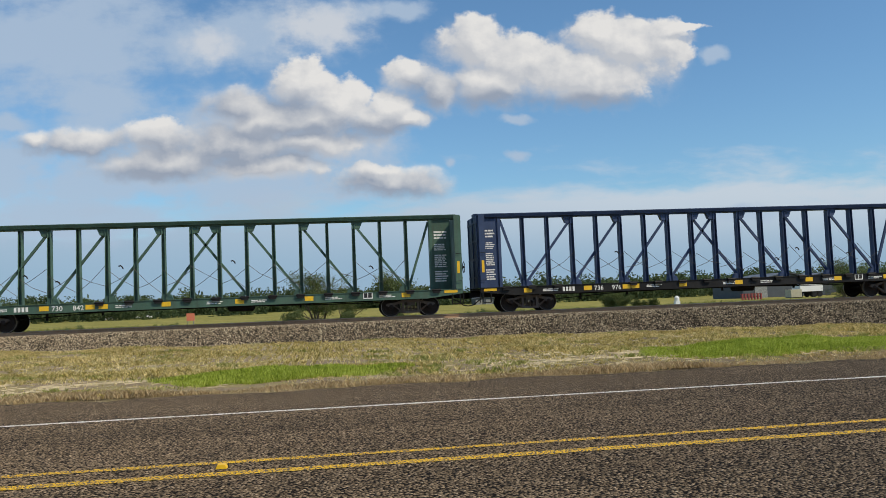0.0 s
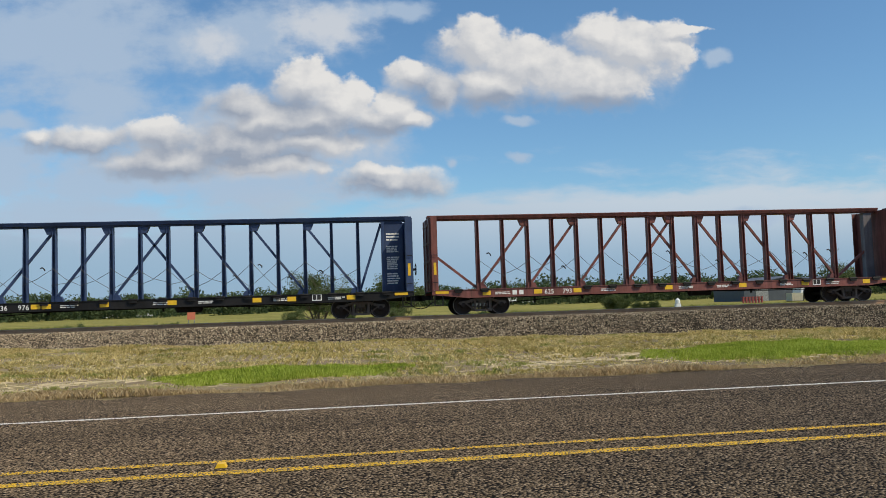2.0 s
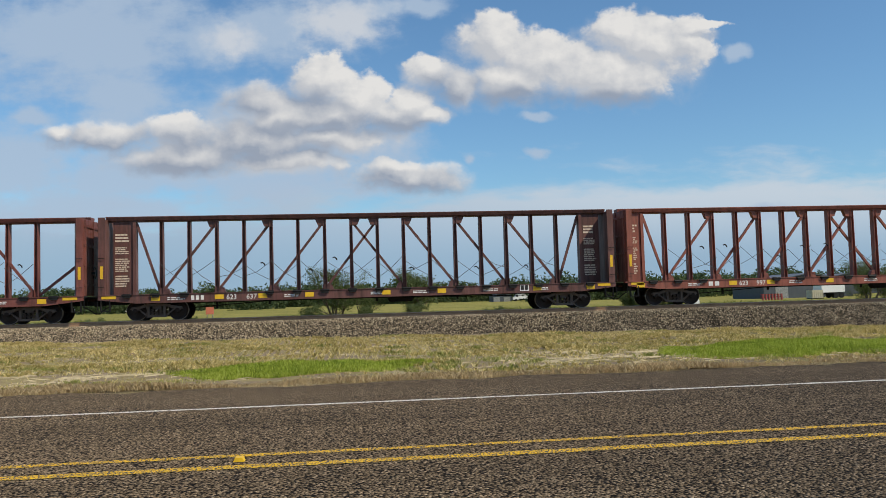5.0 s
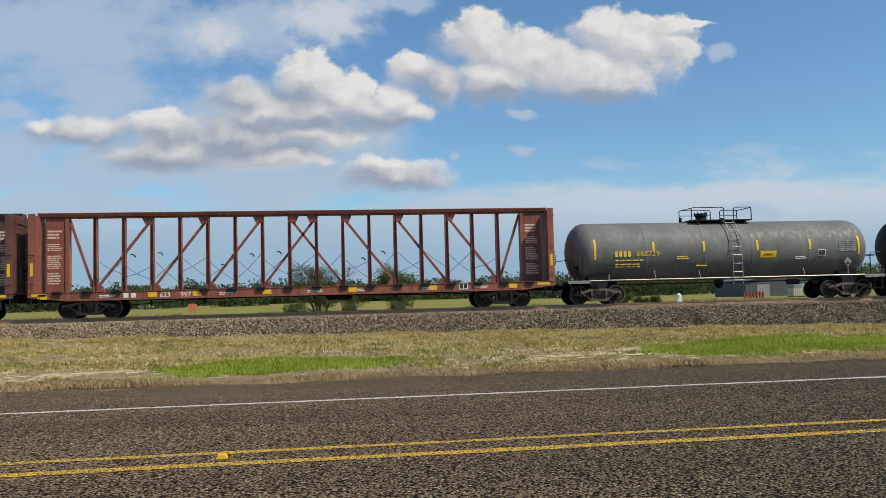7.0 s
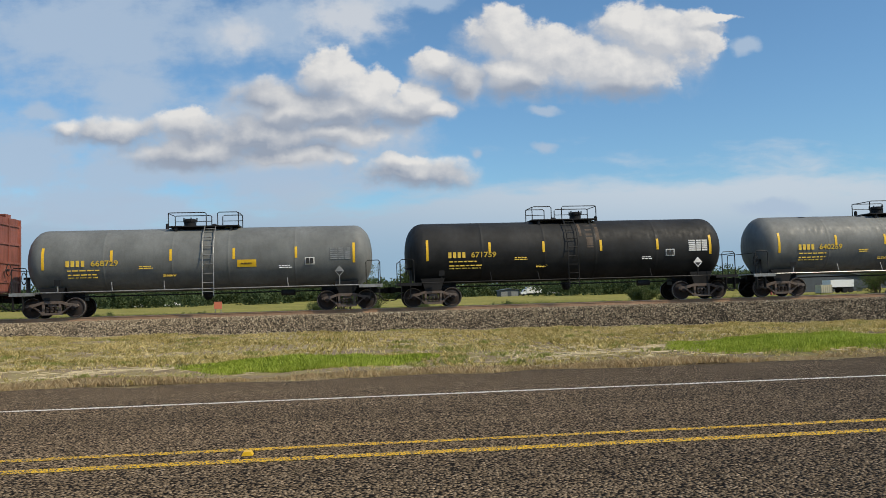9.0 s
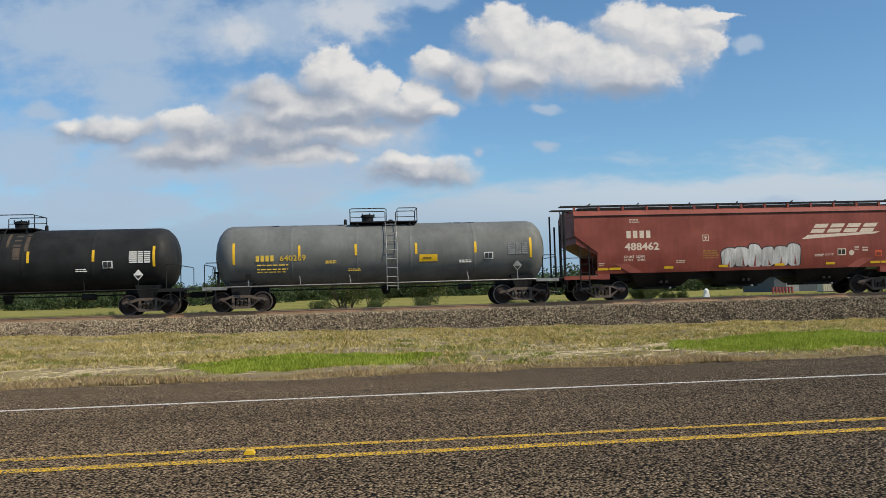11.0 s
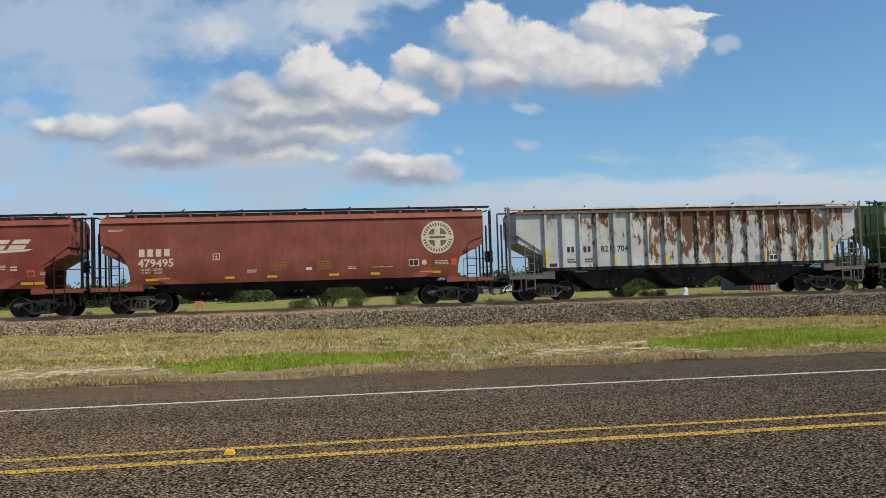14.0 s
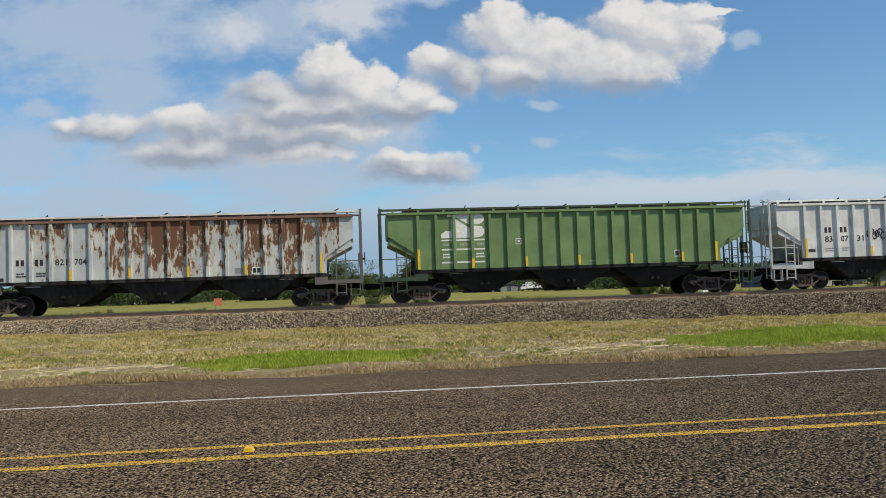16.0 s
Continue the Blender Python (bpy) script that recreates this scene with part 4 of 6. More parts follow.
def build_buildings():
    shed("metal_shed", 82.3, 140, 17, 12, 2.7, 1.6, SHEDWALL, SHEDROOF, "long grey sheet-metal shed with a low gabled roof")
    shed("metal_shed", 122, 190, 20, 10, 3.4, 1.6, SHEDWALL, SHEDROOF, "grey sheet-metal shed among far trees")
    shed("metal_shed", 56.7, 300, 7, 8, 2.2, 0.6, SHEDWALL, SHEDROOF, "small blue-grey shed beyond the pasture")
    box_truck("box_truck", 65.0, 300, 0, "white box truck parked beyond the pasture")
    parked_car("parked_car", 73.0, 299, 0, WHITEPAINT, "white car parked beside the box truck")
    # red pipe racks in front of the long shed
    rack = tagged(new("pipe_rack"), "rusty red steel rack with close uprights", "rack")
    rack.location = (64.4, 118, float(ground_z(61, 118)))
    for k in range(7):
        part("upright", Solid().box(-2.5 + k * 0.5, -2.32 + k * 0.5, -0.15, 0.15, 0, 0.95), REDSTEEL, rack)
    for z in (0.4, 0.8):
        part("rail", Solid().box(-2.6, 0.8, 0.16, 0.28, z, z + 0.14), REDSTEEL, rack)
    tan = tagged(new("shipping_crate", None), "pale tan sheet-metal crate with ribbed sides", "crate")
    tan.location = (70.8, 118, float(ground_z(68, 118)))
    part("body", Solid().box(-0.9, 0.9, 0, 1.6, 0.1, 1.3), TANSHEET, tan)
    for k in range(6):
        part("rib", Solid().box(-0.85 + k * 0.32, -0.78 + k * 0.32, -0.05, -0.002, 0.12, 1.28), TANSHEET, tan)
    part("skid", Solid().box(-0.95, 0.95, 0.05, 1.5, 0, 0.098), UNDER, tan)
    box = tagged(new("white_trailer"), "long white trailer parked beside the shed", "trailer")
    box.location = (74.6, 120, float(ground_z(72, 120)))
    part("body", Solid().box(-1.9, 1.9, 0, 2.4, 0.9, 2.0), WHITEPAINT, box)
    part("chassis", Solid().box(-1.8, 1.8, 0.3, 2.1, 0.6, 0.898), UNDER, box)
    w = Solid().turned_y([(-0.13, 0.3), (-0.12, 0.45), (0.12, 0.45), (0.13, 0.3)], 14).mesh("wheel", BLACK)
    for wx in (0.5, 1.4):
        part("wheel", w, None, box, at=(wx, 0.2, 0.45))
        part("wheel", w, None, box, at=(wx, 2.2, 0.45))
    part("landing_leg", Solid().box(-1.5, -1.35, 0.4, 0.55, 0, 0.6), UNDER, box)
    # white water tank on its box
    tank = tagged(new("water_tank"), "white plastic tank standing on a low box", "tank")
    tank.location = (36.7, 84, float(ground_z(36.7, 84)))
    tank.scale = (0.72, 0.72, 0.75)
    part("stand", Solid().box(-0.36, 0.36, -0.35, 0.35, 0, 0.85), WHITEPAINT, tank)
    part("barrel", Solid().turned_z([(0.852, 0.3), (0.9, 0.36), (1.35, 0.36), (1.5, 0.22), (1.62, 0.1)], 16), WHITEPAINT, tank, smooth=True)
    sign = tagged(new("field_sign"), "small salmon-red board on two posts in the pasture", "sign")
    sign.location = (-14.8, 92, float(ground_z(-16.3, 92)))
    part("board", Solid().box(-0.42, 0.42, 0, 0.05, 0.62, 1.4), SALMON, sign)
    for px in (-0.3, 0.3):
        part("post", Solid().box(px - 0.04, px + 0.04, 0.052, 0.12, 0, 1.3), GALV, sign)
    parked_car("parked_car", -66.0, 262, 10, WHITEPAINT, "white car parked far across the pasture")
    parked_car("parked_car", -56.5, 265, 0, WHITEPAINT, "white car parked far across the pasture")

# ---- rolling stock ----
WHEEL_R = 0.44
CARS, WHEELSETS = [], []
MESHES = {}


def shared(key, make):
    if key not in MESHES:
        MESHES[key] = make()
    return MESHES[key]


def wheelset_mesh():
    s = Solid()
    for side in (-1, 1):
        y = side * 0.76
        s.cur = 0
        prof = [(0.02, 0.06), (0.07, 0.14), (0.04, 0.24), (0.02, 0.34), (0.065, 0.385), (0.065, 0.43), (-0.065, 0.44), (-0.075, 0.465), (-0.09, 0.465), (-0.09, 0.37), (-0.02, 0.33), (-0.03, 0.15), (-0.09, 0.1)]
        s.turned_y([(y + side * a, b) for a, b in prof], 30)
        s.cur = 1
        s.turned_y([(y + side * 0.0665, 0.424), (y + side * 0.067, 0.436), (y - side * 0.06, 0.441)], 30, False)
        s.cur = 0
        s.turned_y([(side * 0.85, 0.085), (side * 1.02, 0.10), (side * 1.10, 0.10), (side * 1.12, 0.05)], 12)
        for k in range(3):
            a = 2.1 * k
            s.box(0.055 * math.cos(a) - 0.015, 0.055 * math.cos(a) + 0.015, min(side * 1.11, side * 1.14), max(side * 1.11, side * 1.14), 0.055 * math.sin(a) - 0.015, 0.055 * math.sin(a) + 0.015)
        # worn patches of the plate, so that the turning shows
        for k in range(2):
            a = 3.14 * k + 0.6
            s.box(0.25 * math.cos(a) - 0.03, 0.25 * math.cos(a) + 0.03, min(y + side * 0.02, y + side * 0.045), max(y + side * 0.02, y + side * 0.045), 0.25 * math.sin(a) - 0.03, 0.25 * math.sin(a) + 0.03)
    s.turned_y([(-0.9, 0.08), (0.9, 0.08)], 10)
    return s.mesh("wheelset", [WHEEL, TREAD], True)


def side_frame_mesh():
    s = Solid()
    s.plate([(-1.12, 0.50), (-1.06, 0.60), (-0.70, 0.64), (-0.38, 0.74), (0.38, 0.74), (0.70, 0.64), (1.06, 0.60), (1.12, 0.50), (1.02, 0.47), (0.74, 0.50), (0.40, 0.62), (-0.40, 0.62), (-0.74, 0.50), (-1.02, 0.47)], -0.08, 0.08)
    for a in (-1, 1):
        s.plate([(a * 0.74, 0.51), (a * 0.84, 0.54), (a * 0.40, 0.17), (a * 0.30, 0.20)], -0.07, 0.07)
        s.plate([(a * 0.28, 0.20), (a * 0.38, 0.20), (a * 0.40, 0.63), (a * 0.30, 0.63)], -0.075, 0.075)
        s.box(a * 0.89 - 0.13, a * 0.89 + 0.13, -0.1, 0.1, 0.44, 0.60)
    s.box(-0.42, 0.42, -0.08, 0.08, 0.14, 0.24)
    return s.mesh("side_frame", TRUCK)


def spring_mesh():
    s = Solid()
    s.rod([(0.062 * math.cos(a * 1.05), -0.03 + 0.062 * math.sin(a * 1.05), 0.24 + 0.26 * a / 24) for a in range(25)], 0.016, 4)
    return s.mesh("spring", TRUCK)


def truck(car, x):
    """A two-axle truck: bolster with side frames, springs and wheelsets."""
    s = Solid().box(-0.18, 0.18, -1.0, 1.0, 0.50, 0.66).box(-0.3, 0.3, -0.35, 0.35, 0.66, 0.74).box(-0.7, 0.7, -0.09, 0.09, 0.30, 0.38)
    bol = part("truck", shared("bolster", lambda: s.mesh("truck", TRUCK)), None, car, "rusty two-axle freight truck", at=(x, 0, 0))
    for side in (-1, 1):
        part("side_frame", shared("side_frame", side_frame_mesh), None, bol, at=(0, side * 1.0, 0))
        for sx in (-0.18, 0.0, 0.18):
            part("spring", shared("spring", spring_mesh), None, bol, at=(sx, side * 1.0, 0))
    for a in (-0.89, 0.89):
        w = part("wheelset", shared("wheelset", wheelset_mesh), None, bol, at=(a, 0, WHEEL_R))
        WHEELSETS.append((w, a))
    return bol


def couplers(car, half, sill_end, mat=None):
    for s in (-1, 1):
        c = Solid().box(min(s * sill_end, s * (half - 0.12)), max(s * sill_end, s * (half - 0.12)), -0.1, 0.1, 0.72, 0.92)
        c.plate([(s * (half - 0.25), 0.68), (s * (half + 0.05), 0.68), (s * (half + 0.05), 0.96), (s * (half - 0.25), 0.96)], -0.16, 0.16)
        part("coupler", c, UNDER, car)
        x = s * half
        hose = Solid().rod([(s * (sill_end - 0.1), -0.42, 0.68), (s * (sill_end + 0.12), -0.44, 0.58), (s * (half - 0.28), -0.42, 0.38), (x - s * 0.05, -0.36, 0.34)], 0.028, 6)
        part("air_hose", hose, BLACKRUBBER, car, smooth=True)


BLACKRUBBER = plain("black_rubber", (0.015, 0.015, 0.015), 0.8)
GLYPH_RNG = random.Random(77)


def bars(car, x, z, w, h, rows, mat, y, name="lettering", words=4, lean=0.0, level=None):
    """Unreadable writing: short bars in rows, on a side that faces -y."""
    s = Solid()
    gap = h / rows
    for r in range(rows):
        zz = z + h / 2 - (r + 0.5) * gap
        cur = x
        end = x + w * GLYPH_RNG.uniform(0.75, 1.0)
        while cur < end - 0.02:
            L = min(end - cur, w / words * GLYPH_RNG.uniform(0.4, 1.2))
            s.box(cur, cur + L, y - 0.004, y, zz - gap * 0.28, zz + gap * 0.28)
            cur += L + w * 0.04
    return part(name, s, mat, level or car)


def block_letters(car, x, z, w, h, n, mat, y, slant=0.0):
    """A company mark as plain upright blocks of the letters' size."""
    step = w / n
    for i in range(n):
        s = Solid()
        a, b = x + i * step, x + i * step + step * (0.80 if h > 0.4 else 0.66)
        lo, hi = z - h / 2, z + h / 2
        sh = slant * h

        def q(px, pz):
            return (px + sh * (pz - lo) / h, pz)
        for za, zb in (((lo, z - h * 0.07), (z + h * 0.07, hi)) if h > 0.4 else ((lo, hi),)):
            s.plate([q(a, za), q(b, za), q(b, zb), q(a, zb)], y - 0.004, y)
        part("letter_block", s, mat, car)


def digits(car, text, x, z, h, mat, m=None, w=None, bold=0.0, name="number"):
    """Digits or words in the built-in font on a side that faces -y; m: the pose of the text's lower left corner."""
    cu = bpy.data.curves.new("text", "FONT")
    cu.body, cu.size, cu.extrude, cu.offset, cu.resolution_u = text, h * 1.38, 0.002, bold, 2
    tmp = new("text", cu)
    me = bpy.data.meshes.new_from_object(tmp.evaluated_get(bpy.context.evaluated_depsgraph_get()))
    bpy.data.objects.remove(tmp)
    xs = [v.co.x for v in me.vertices]
    if w and xs:
        k = w / (max(xs) - min(xs))
        me.transform(Matrix.Diagonal((k, 1, 1, 1)))
    me.transform(m if m else pose(x, 0, z, 90, 0, 0))
    me.materials.clear()
    me.materials.append(mat)
    ob = new(name, me)
    ob.parent = car
    return ob


def on_side(x, y, z):
    return pose(x, y, z, 90, 0, 0)


def chip(car, name, mat, x0, x1, z0, z1, y, label=""):
    return part(name, Solid().box(x0, x1, y - 0.006, y, z0, z1), mat, car, label)


def label_box(car, x, z, w, h, y, back, ink):
    plate = chip(car, "placard", back, x - w / 2, x + w / 2, z - h / 2, z + h / 2, y)
    s = Solid()
    for i in (0, 1):
        s.box(x - w * 0.42 + i * w * 0.44, x - w * 0.06 + i * w * 0.46, y - 0.010, y - 0.006, z - h * 0.36, z + h * 0.36)
    part("panel", s, ink, plate)
    return plate


def grab_iron(car, pts, mat, r=0.018, name="grab_iron"):
    return part(name, Solid().rod(pts, r, 5), mat, car)


def ladder(car, x, y, z0, z1, w, rungs, mat, name="ladder"):
    s = Solid()
    for a in (-w / 2, w / 2):
        s.box(x + a - 0.025, x + a + 0.025, y - 0.02, y + 0.02, z0, z1)
    lad = part(name, s, mat, car)
    for k in range(rungs):
        z = z0 + 0.1 + (z1 - z0 - 0.2) * k / (rungs - 1)
        part("rung", Solid().rod([(x - w / 2, y, z), (x + w / 2, y, z)], 0.016, 5), mat, lad)
    return lad


def car_root(name, x, label, group):
    ob = tagged(new(name), label, "rail car", group)
    ob.location = (x, TRACK_Y, RAIL_Z)
    CARS.append((ob, x))
    return ob


# ---- centre-beam flat cars ----
def centre_beam(x, paint, label, seed, marks, plain_ends=False):
    rng = random.Random(seed)
    car = car_root("centre_beam_car", x, label, "empty lumber cars")
    half, top, deck, p = 11.5, 4.66, 1.10, 1.215
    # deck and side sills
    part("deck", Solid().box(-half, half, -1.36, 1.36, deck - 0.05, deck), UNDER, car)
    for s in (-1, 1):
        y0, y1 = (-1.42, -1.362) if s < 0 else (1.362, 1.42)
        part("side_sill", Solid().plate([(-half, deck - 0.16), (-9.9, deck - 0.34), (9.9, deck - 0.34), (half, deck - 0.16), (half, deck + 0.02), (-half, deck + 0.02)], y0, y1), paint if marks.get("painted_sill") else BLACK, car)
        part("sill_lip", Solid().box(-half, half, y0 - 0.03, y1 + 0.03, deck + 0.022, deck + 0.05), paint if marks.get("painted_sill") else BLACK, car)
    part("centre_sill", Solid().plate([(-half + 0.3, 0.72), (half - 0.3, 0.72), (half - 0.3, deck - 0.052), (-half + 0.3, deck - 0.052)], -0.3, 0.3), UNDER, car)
    # top chord
    c = Solid().run([(-0.24, top - 0.17), (0.24, top - 0.17), (0.30, top - 0.03), (0.30, top), (-0.30, top), (-0.30, top - 0.03)], -half + 0.02, half - 0.02)
    part("top_chord", c, paint, car)
    part("chord_flange", Solid().box(-half + 0.1, half - 0.1, -0.14, 0.14, top - 0.23, top - 0.172), paint, car)
    # posts
    xs = [(k + 0.5) * p for k in range(-8, 8)]
    post = shared(("post", paint.name), lambda: Solid().plate([(-0.075, deck), (0.075, deck), (0.055, top - 0.232), (-0.055, top - 0.232)], -0.02, 0.02).plate(
        [(-0.09, deck), (-0.07, deck), (-0.05, top - 0.232), (-0.07, top - 0.232)], -0.16, 0.16).plate([(0.07, deck), (0.09, deck), (0.07, top - 0.232), (0.05, top - 0.232)], -0.16, 0.16).mesh("post", paint))
    for px in xs:
        part("post", post, None, car, at=(px, 0, 0))
    # diagonals with their gussets
    lo, hi = deck + 0.12, top - 0.30
    pairs = [(0, 2), (2, 4), (4, 6), (6, 8)]
    runs = [(xs[a], xs[b]) for a, b in pairs] + [(-xs[a], -xs[b]) for a, b in pairs]
    if not plain_ends:
        runs += [(xs[0] - 0.05, xs[0] - 1.08), (-xs[0] + 0.05, -xs[0] + 1.08)]
    for i, (a, b) in enumerate(runs):
        yy = 0.05 if i % 2 else -0.05
        part("diagonal", Solid().beam((a, yy, lo), (b, yy, hi), 0.10, 0.11), paint, car)
    for a, b in runs[:8]:
        d = 1 if b > a else -1
        part("gusset", Solid().plate([(a - 0.16, deck + 0.002), (a + d * 0.42, deck + 0.002), (a + d * 0.30, deck + 0.30), (a - 0.10, deck + 0.34)], -0.115, 0.115), paint, car)
        part("gusset", Solid().plate([(b + 0.08 * d, hi + 0.065), (b - d * 0.42, hi + 0.065), (b - d * 0.30, hi - 0.22), (b + 0.06 * d, hi - 0.26)], -0.115, 0.115), paint, car)
    # end bulkheads: cross walls and the solid end panel of the beam
    for s in (-1, 1):
        x0, x1 = sorted((s * half, s * (half - 0.10)))
        part("bulkhead", Solid().box(x0, x1, -1.38, 1.38, deck + 0.052, top - 0.15), paint, car)
        xo, xi = s * (half - 0.02), s * (half - 0.30)
        part("bulkhead_edge", Solid().box(min(xo, xi), max(xo, xi), -1.44, -1.382, deck + 0.052, top - 0.14), paint, car)
        part("bulkhead_edge", Solid().box(min(xo, xi), max(xo, xi), 1.382, 1.44, deck + 0.052, top - 0.14), paint, car)
        for k in range(4):
            zz = deck + 0.5 + k * 0.85
            part("stiffener", Solid().box(min(s * half, s * (half + 0.04)), max(s * half, s * (half + 0.04)), -1.3, 1.3, zz, zz + 0.09), paint, car)
        for yy in (-1.15, 0.0, 1.15):
            part("stiffener", Solid().box(min(s * half, s * (half + 0.045)), max(s * half, s * (half + 0.045)), yy - 0.05, yy + 0.05, deck + 0.06, top - 0.18), paint, car)
        xa, xb = s * (half - 0.31), s * (10.35 if not (plain_ends) else 10.75)
        if not (plain_ends and s < 0):
            part("end_panel", Solid().box(min(xa, xb), max(xa, xb), -0.14, 0.14, deck + 0.002, top - 0.235), MAUVE if (plain_ends) else paint, car)
        if not (plain_ends):
            part("end_post", Solid().box(s * 10.27 - 0.07, s * 10.27 + 0.07, -0.2, 0.2, deck + 0.002, top - 0.235), paint, car)
            px = min(xa, xb) + 0.08
            tone = CREAM if marks.get("cream") else WHITE
            bars(car, px, 3.72, 0.62, 0.42, 3, tone, -0.142, words=2)
            bars(car, px, 3.15, 0.62, 0.34, 4, tone, -0.142, words=3)
            bars(car, px, 2.50, 0.62, 0.62, 7, tone, -0.142, words=3)
            bars(car, px, 1.78, 0.62, 0.55, 5, tone, -0.142, words=2)
        else:
            part("end_brace", Solid().beam((s * 9.15, 0, deck + 0.1), (s * (half - 0.4), 0, 2.75), 0.10, 0.11), paint, car)
        # yellow reflectors on the bulkhead edge, ladder and handbrake side
        xe = s * (half - 0.16)
        chip(car, "reflector", YELLOW, xe - 0.06, xe + 0.06, 1.85, 2.4, -1.442)
        for zz in (1.5, 2.75):
            grab_iron(car, [(s * (half - 0.26), -1.445, zz), (s * (half - 0.26), -1.50, zz), (s * (half - 0.04), -1.50, zz), (s * (half - 0.04), -1.445, zz)], BLACK, 0.014)
        grab_iron(car, [(s * (half + 0.02), -1.2, 0.45), (s * (half + 0.02), -1.38, 0.5), (s * (half + 0.02), -1.38, deck)], BLACK)
        part("step", Solid().box(s * (half - 0.3) - 0.2, s * (half - 0.3) + 0.2, -1.45, -1.25, 0.45, 0.49).box(s * (half - 0.3) - 0.2, s * (half - 0.3) - 0.17, -1.45, -1.25, 0.49, deck - 0.17).box(s * (half - 0.3) + 0.17, s * (half - 0.3) + 0.2, -1.45, -1.25, 0.49, deck - 0.17), BLACK, car)
    wheel = Solid().rod([(half + 0.22, -0.55 + 0.26 * math.cos(a * 0.524), 2.15 + 0.26 * math.sin(a * 0.524)) for a in range(13)], 0.02, 5).box(half + 0.1, half + 0.24, -0.6, -0.5, 2.1, 2.2)
    part("handbrake_wheel", wheel, BLACK, car)
    # winches and yellow markers along the near sill
    for i in range(18):
        wx = -10.3 + i * 1.2115
        if marks["code"] - 0.2 < wx < marks["code"] + 3.2:
            continue
        part("winch", shared("winch", lambda: Solid().box(-0.16, 0.16, -1.50, -1.452, deck - 0.10, deck + 0.08).rod([(-0.2, -1.47, deck + 0.02), (0.2, -1.47, deck + 0.02)], 0.05, 8).mesh("winch", BLACK)), None, car, at=(wx, 0, 0))
    code = marks["code"]
    for rx in [q for q in marks["reflectors"] if not code - 0.3 < q < code + 3.5] + [code + 1.2, code + 3.07]:
        chip(car, "reflector", YELLOW, rx - 0.19, rx + 0.19, deck - 0.24, deck - 0.04, -1.426)
    chip(car, "reflector", YELLOW, -half + 0.15, -half + 0.75, deck - 0.12, deck - 0.0, -1.426)
    chip(car, "reflector", YELLOW, half - 0.85, half - 0.25, deck - 0.12, deck - 0.0, -1.426)
    tone = WHITE
    block_letters(car, marks["code"], deck - 0.15, 0.62, 0.2, marks.get("n", 4), tone, -1.424)
    if marks.get("left"):
        digits(car, marks["left"], 0, 0, 0.22, tone, on_side(marks["code"] + 1.5, -1.428, deck - 0.26), bold=0.002)
        digits(car, marks["right"], 0, 0, 0.22, tone, on_side(marks["code"] + 2.36, -1.428, deck - 0.26), bold=0.002)
    for bx in (-8.6, -3.6, 0.2, 2.1, 5.3, 7.7):
        bars(car, bx, deck - 0.16, 0.75, 0.14, 2, tone, -1.424, words=3)
    label_box(car, 7.2, deck - 0.10, 0.42, 0.30, -1.43, WHITE, BLACKINK)
    # tie-down cables left hanging between the posts
    for i in range(0, 15):
        a, b = xs[i], xs[i + 1]
        y = -0.45
        for za, zb in ((2.60, 1.70), (1.75, 2.50)):
            if rng.random() < 0.97:
                sag = rng.uniform(0.02, 0.12)
                za2, zb2 = za + rng.uniform(-0.25, 0.15), zb + rng.uniform(-0.3, 0.25)
                part("cable", Solid().rod([(a, y, za2), ((a + b) / 2, y, (za2 + zb2) / 2 - sag), (b, y, zb2)], 0.0115, 4), CABLE, car)
        if rng.random() < 0.4:
            hx, hz = a + p * rng.uniform(0.25, 0.75), rng.uniform(1.9, 2.8)
            part("cable_hook", Solid().rod([(hx - 0.09, -0.45, hz + 0.02), (hx, -0.45, hz + 0.05), (hx + 0.08, -0.45, hz - 0.02), (hx + 0.10, -0.45, hz - 0.09)], 0.03, 5), BLACK, car)
    # underframe rods and tank
    part("brake_rod", Solid().rod([(-8.0, -0.7, 0.50), (-4.5, -0.7, 0.72), (0.5, -0.7, 0.76)], 0.022, 5), UNDER, car)
    part("brake_rod", Solid().rod([(1.5, -0.7, 0.74), (5.0, -0.7, 0.68), (8.0, -0.7, 0.66)], 0.022, 5), UNDER, car)
    for hx in (-6.6, -4.3, 0.5, 4.2):
        part("hanger", Solid().box(hx - 0.04, hx + 0.04, -0.74, -0.66, 0.45 if hx < -5 else 0.58, 1.04), UNDER, car)
    part("air_reservoir", Solid().turned_x([(1.0, 0.1), (1.08, 0.2), (2.1, 0.2), (2.18, 0.1)], 14, -0.62, 0.72), UNDER, car, smooth=True)
    truck(car, -9.14)
    truck(car, 9.14)
    couplers(car, 11.95, 11.3)
    return car


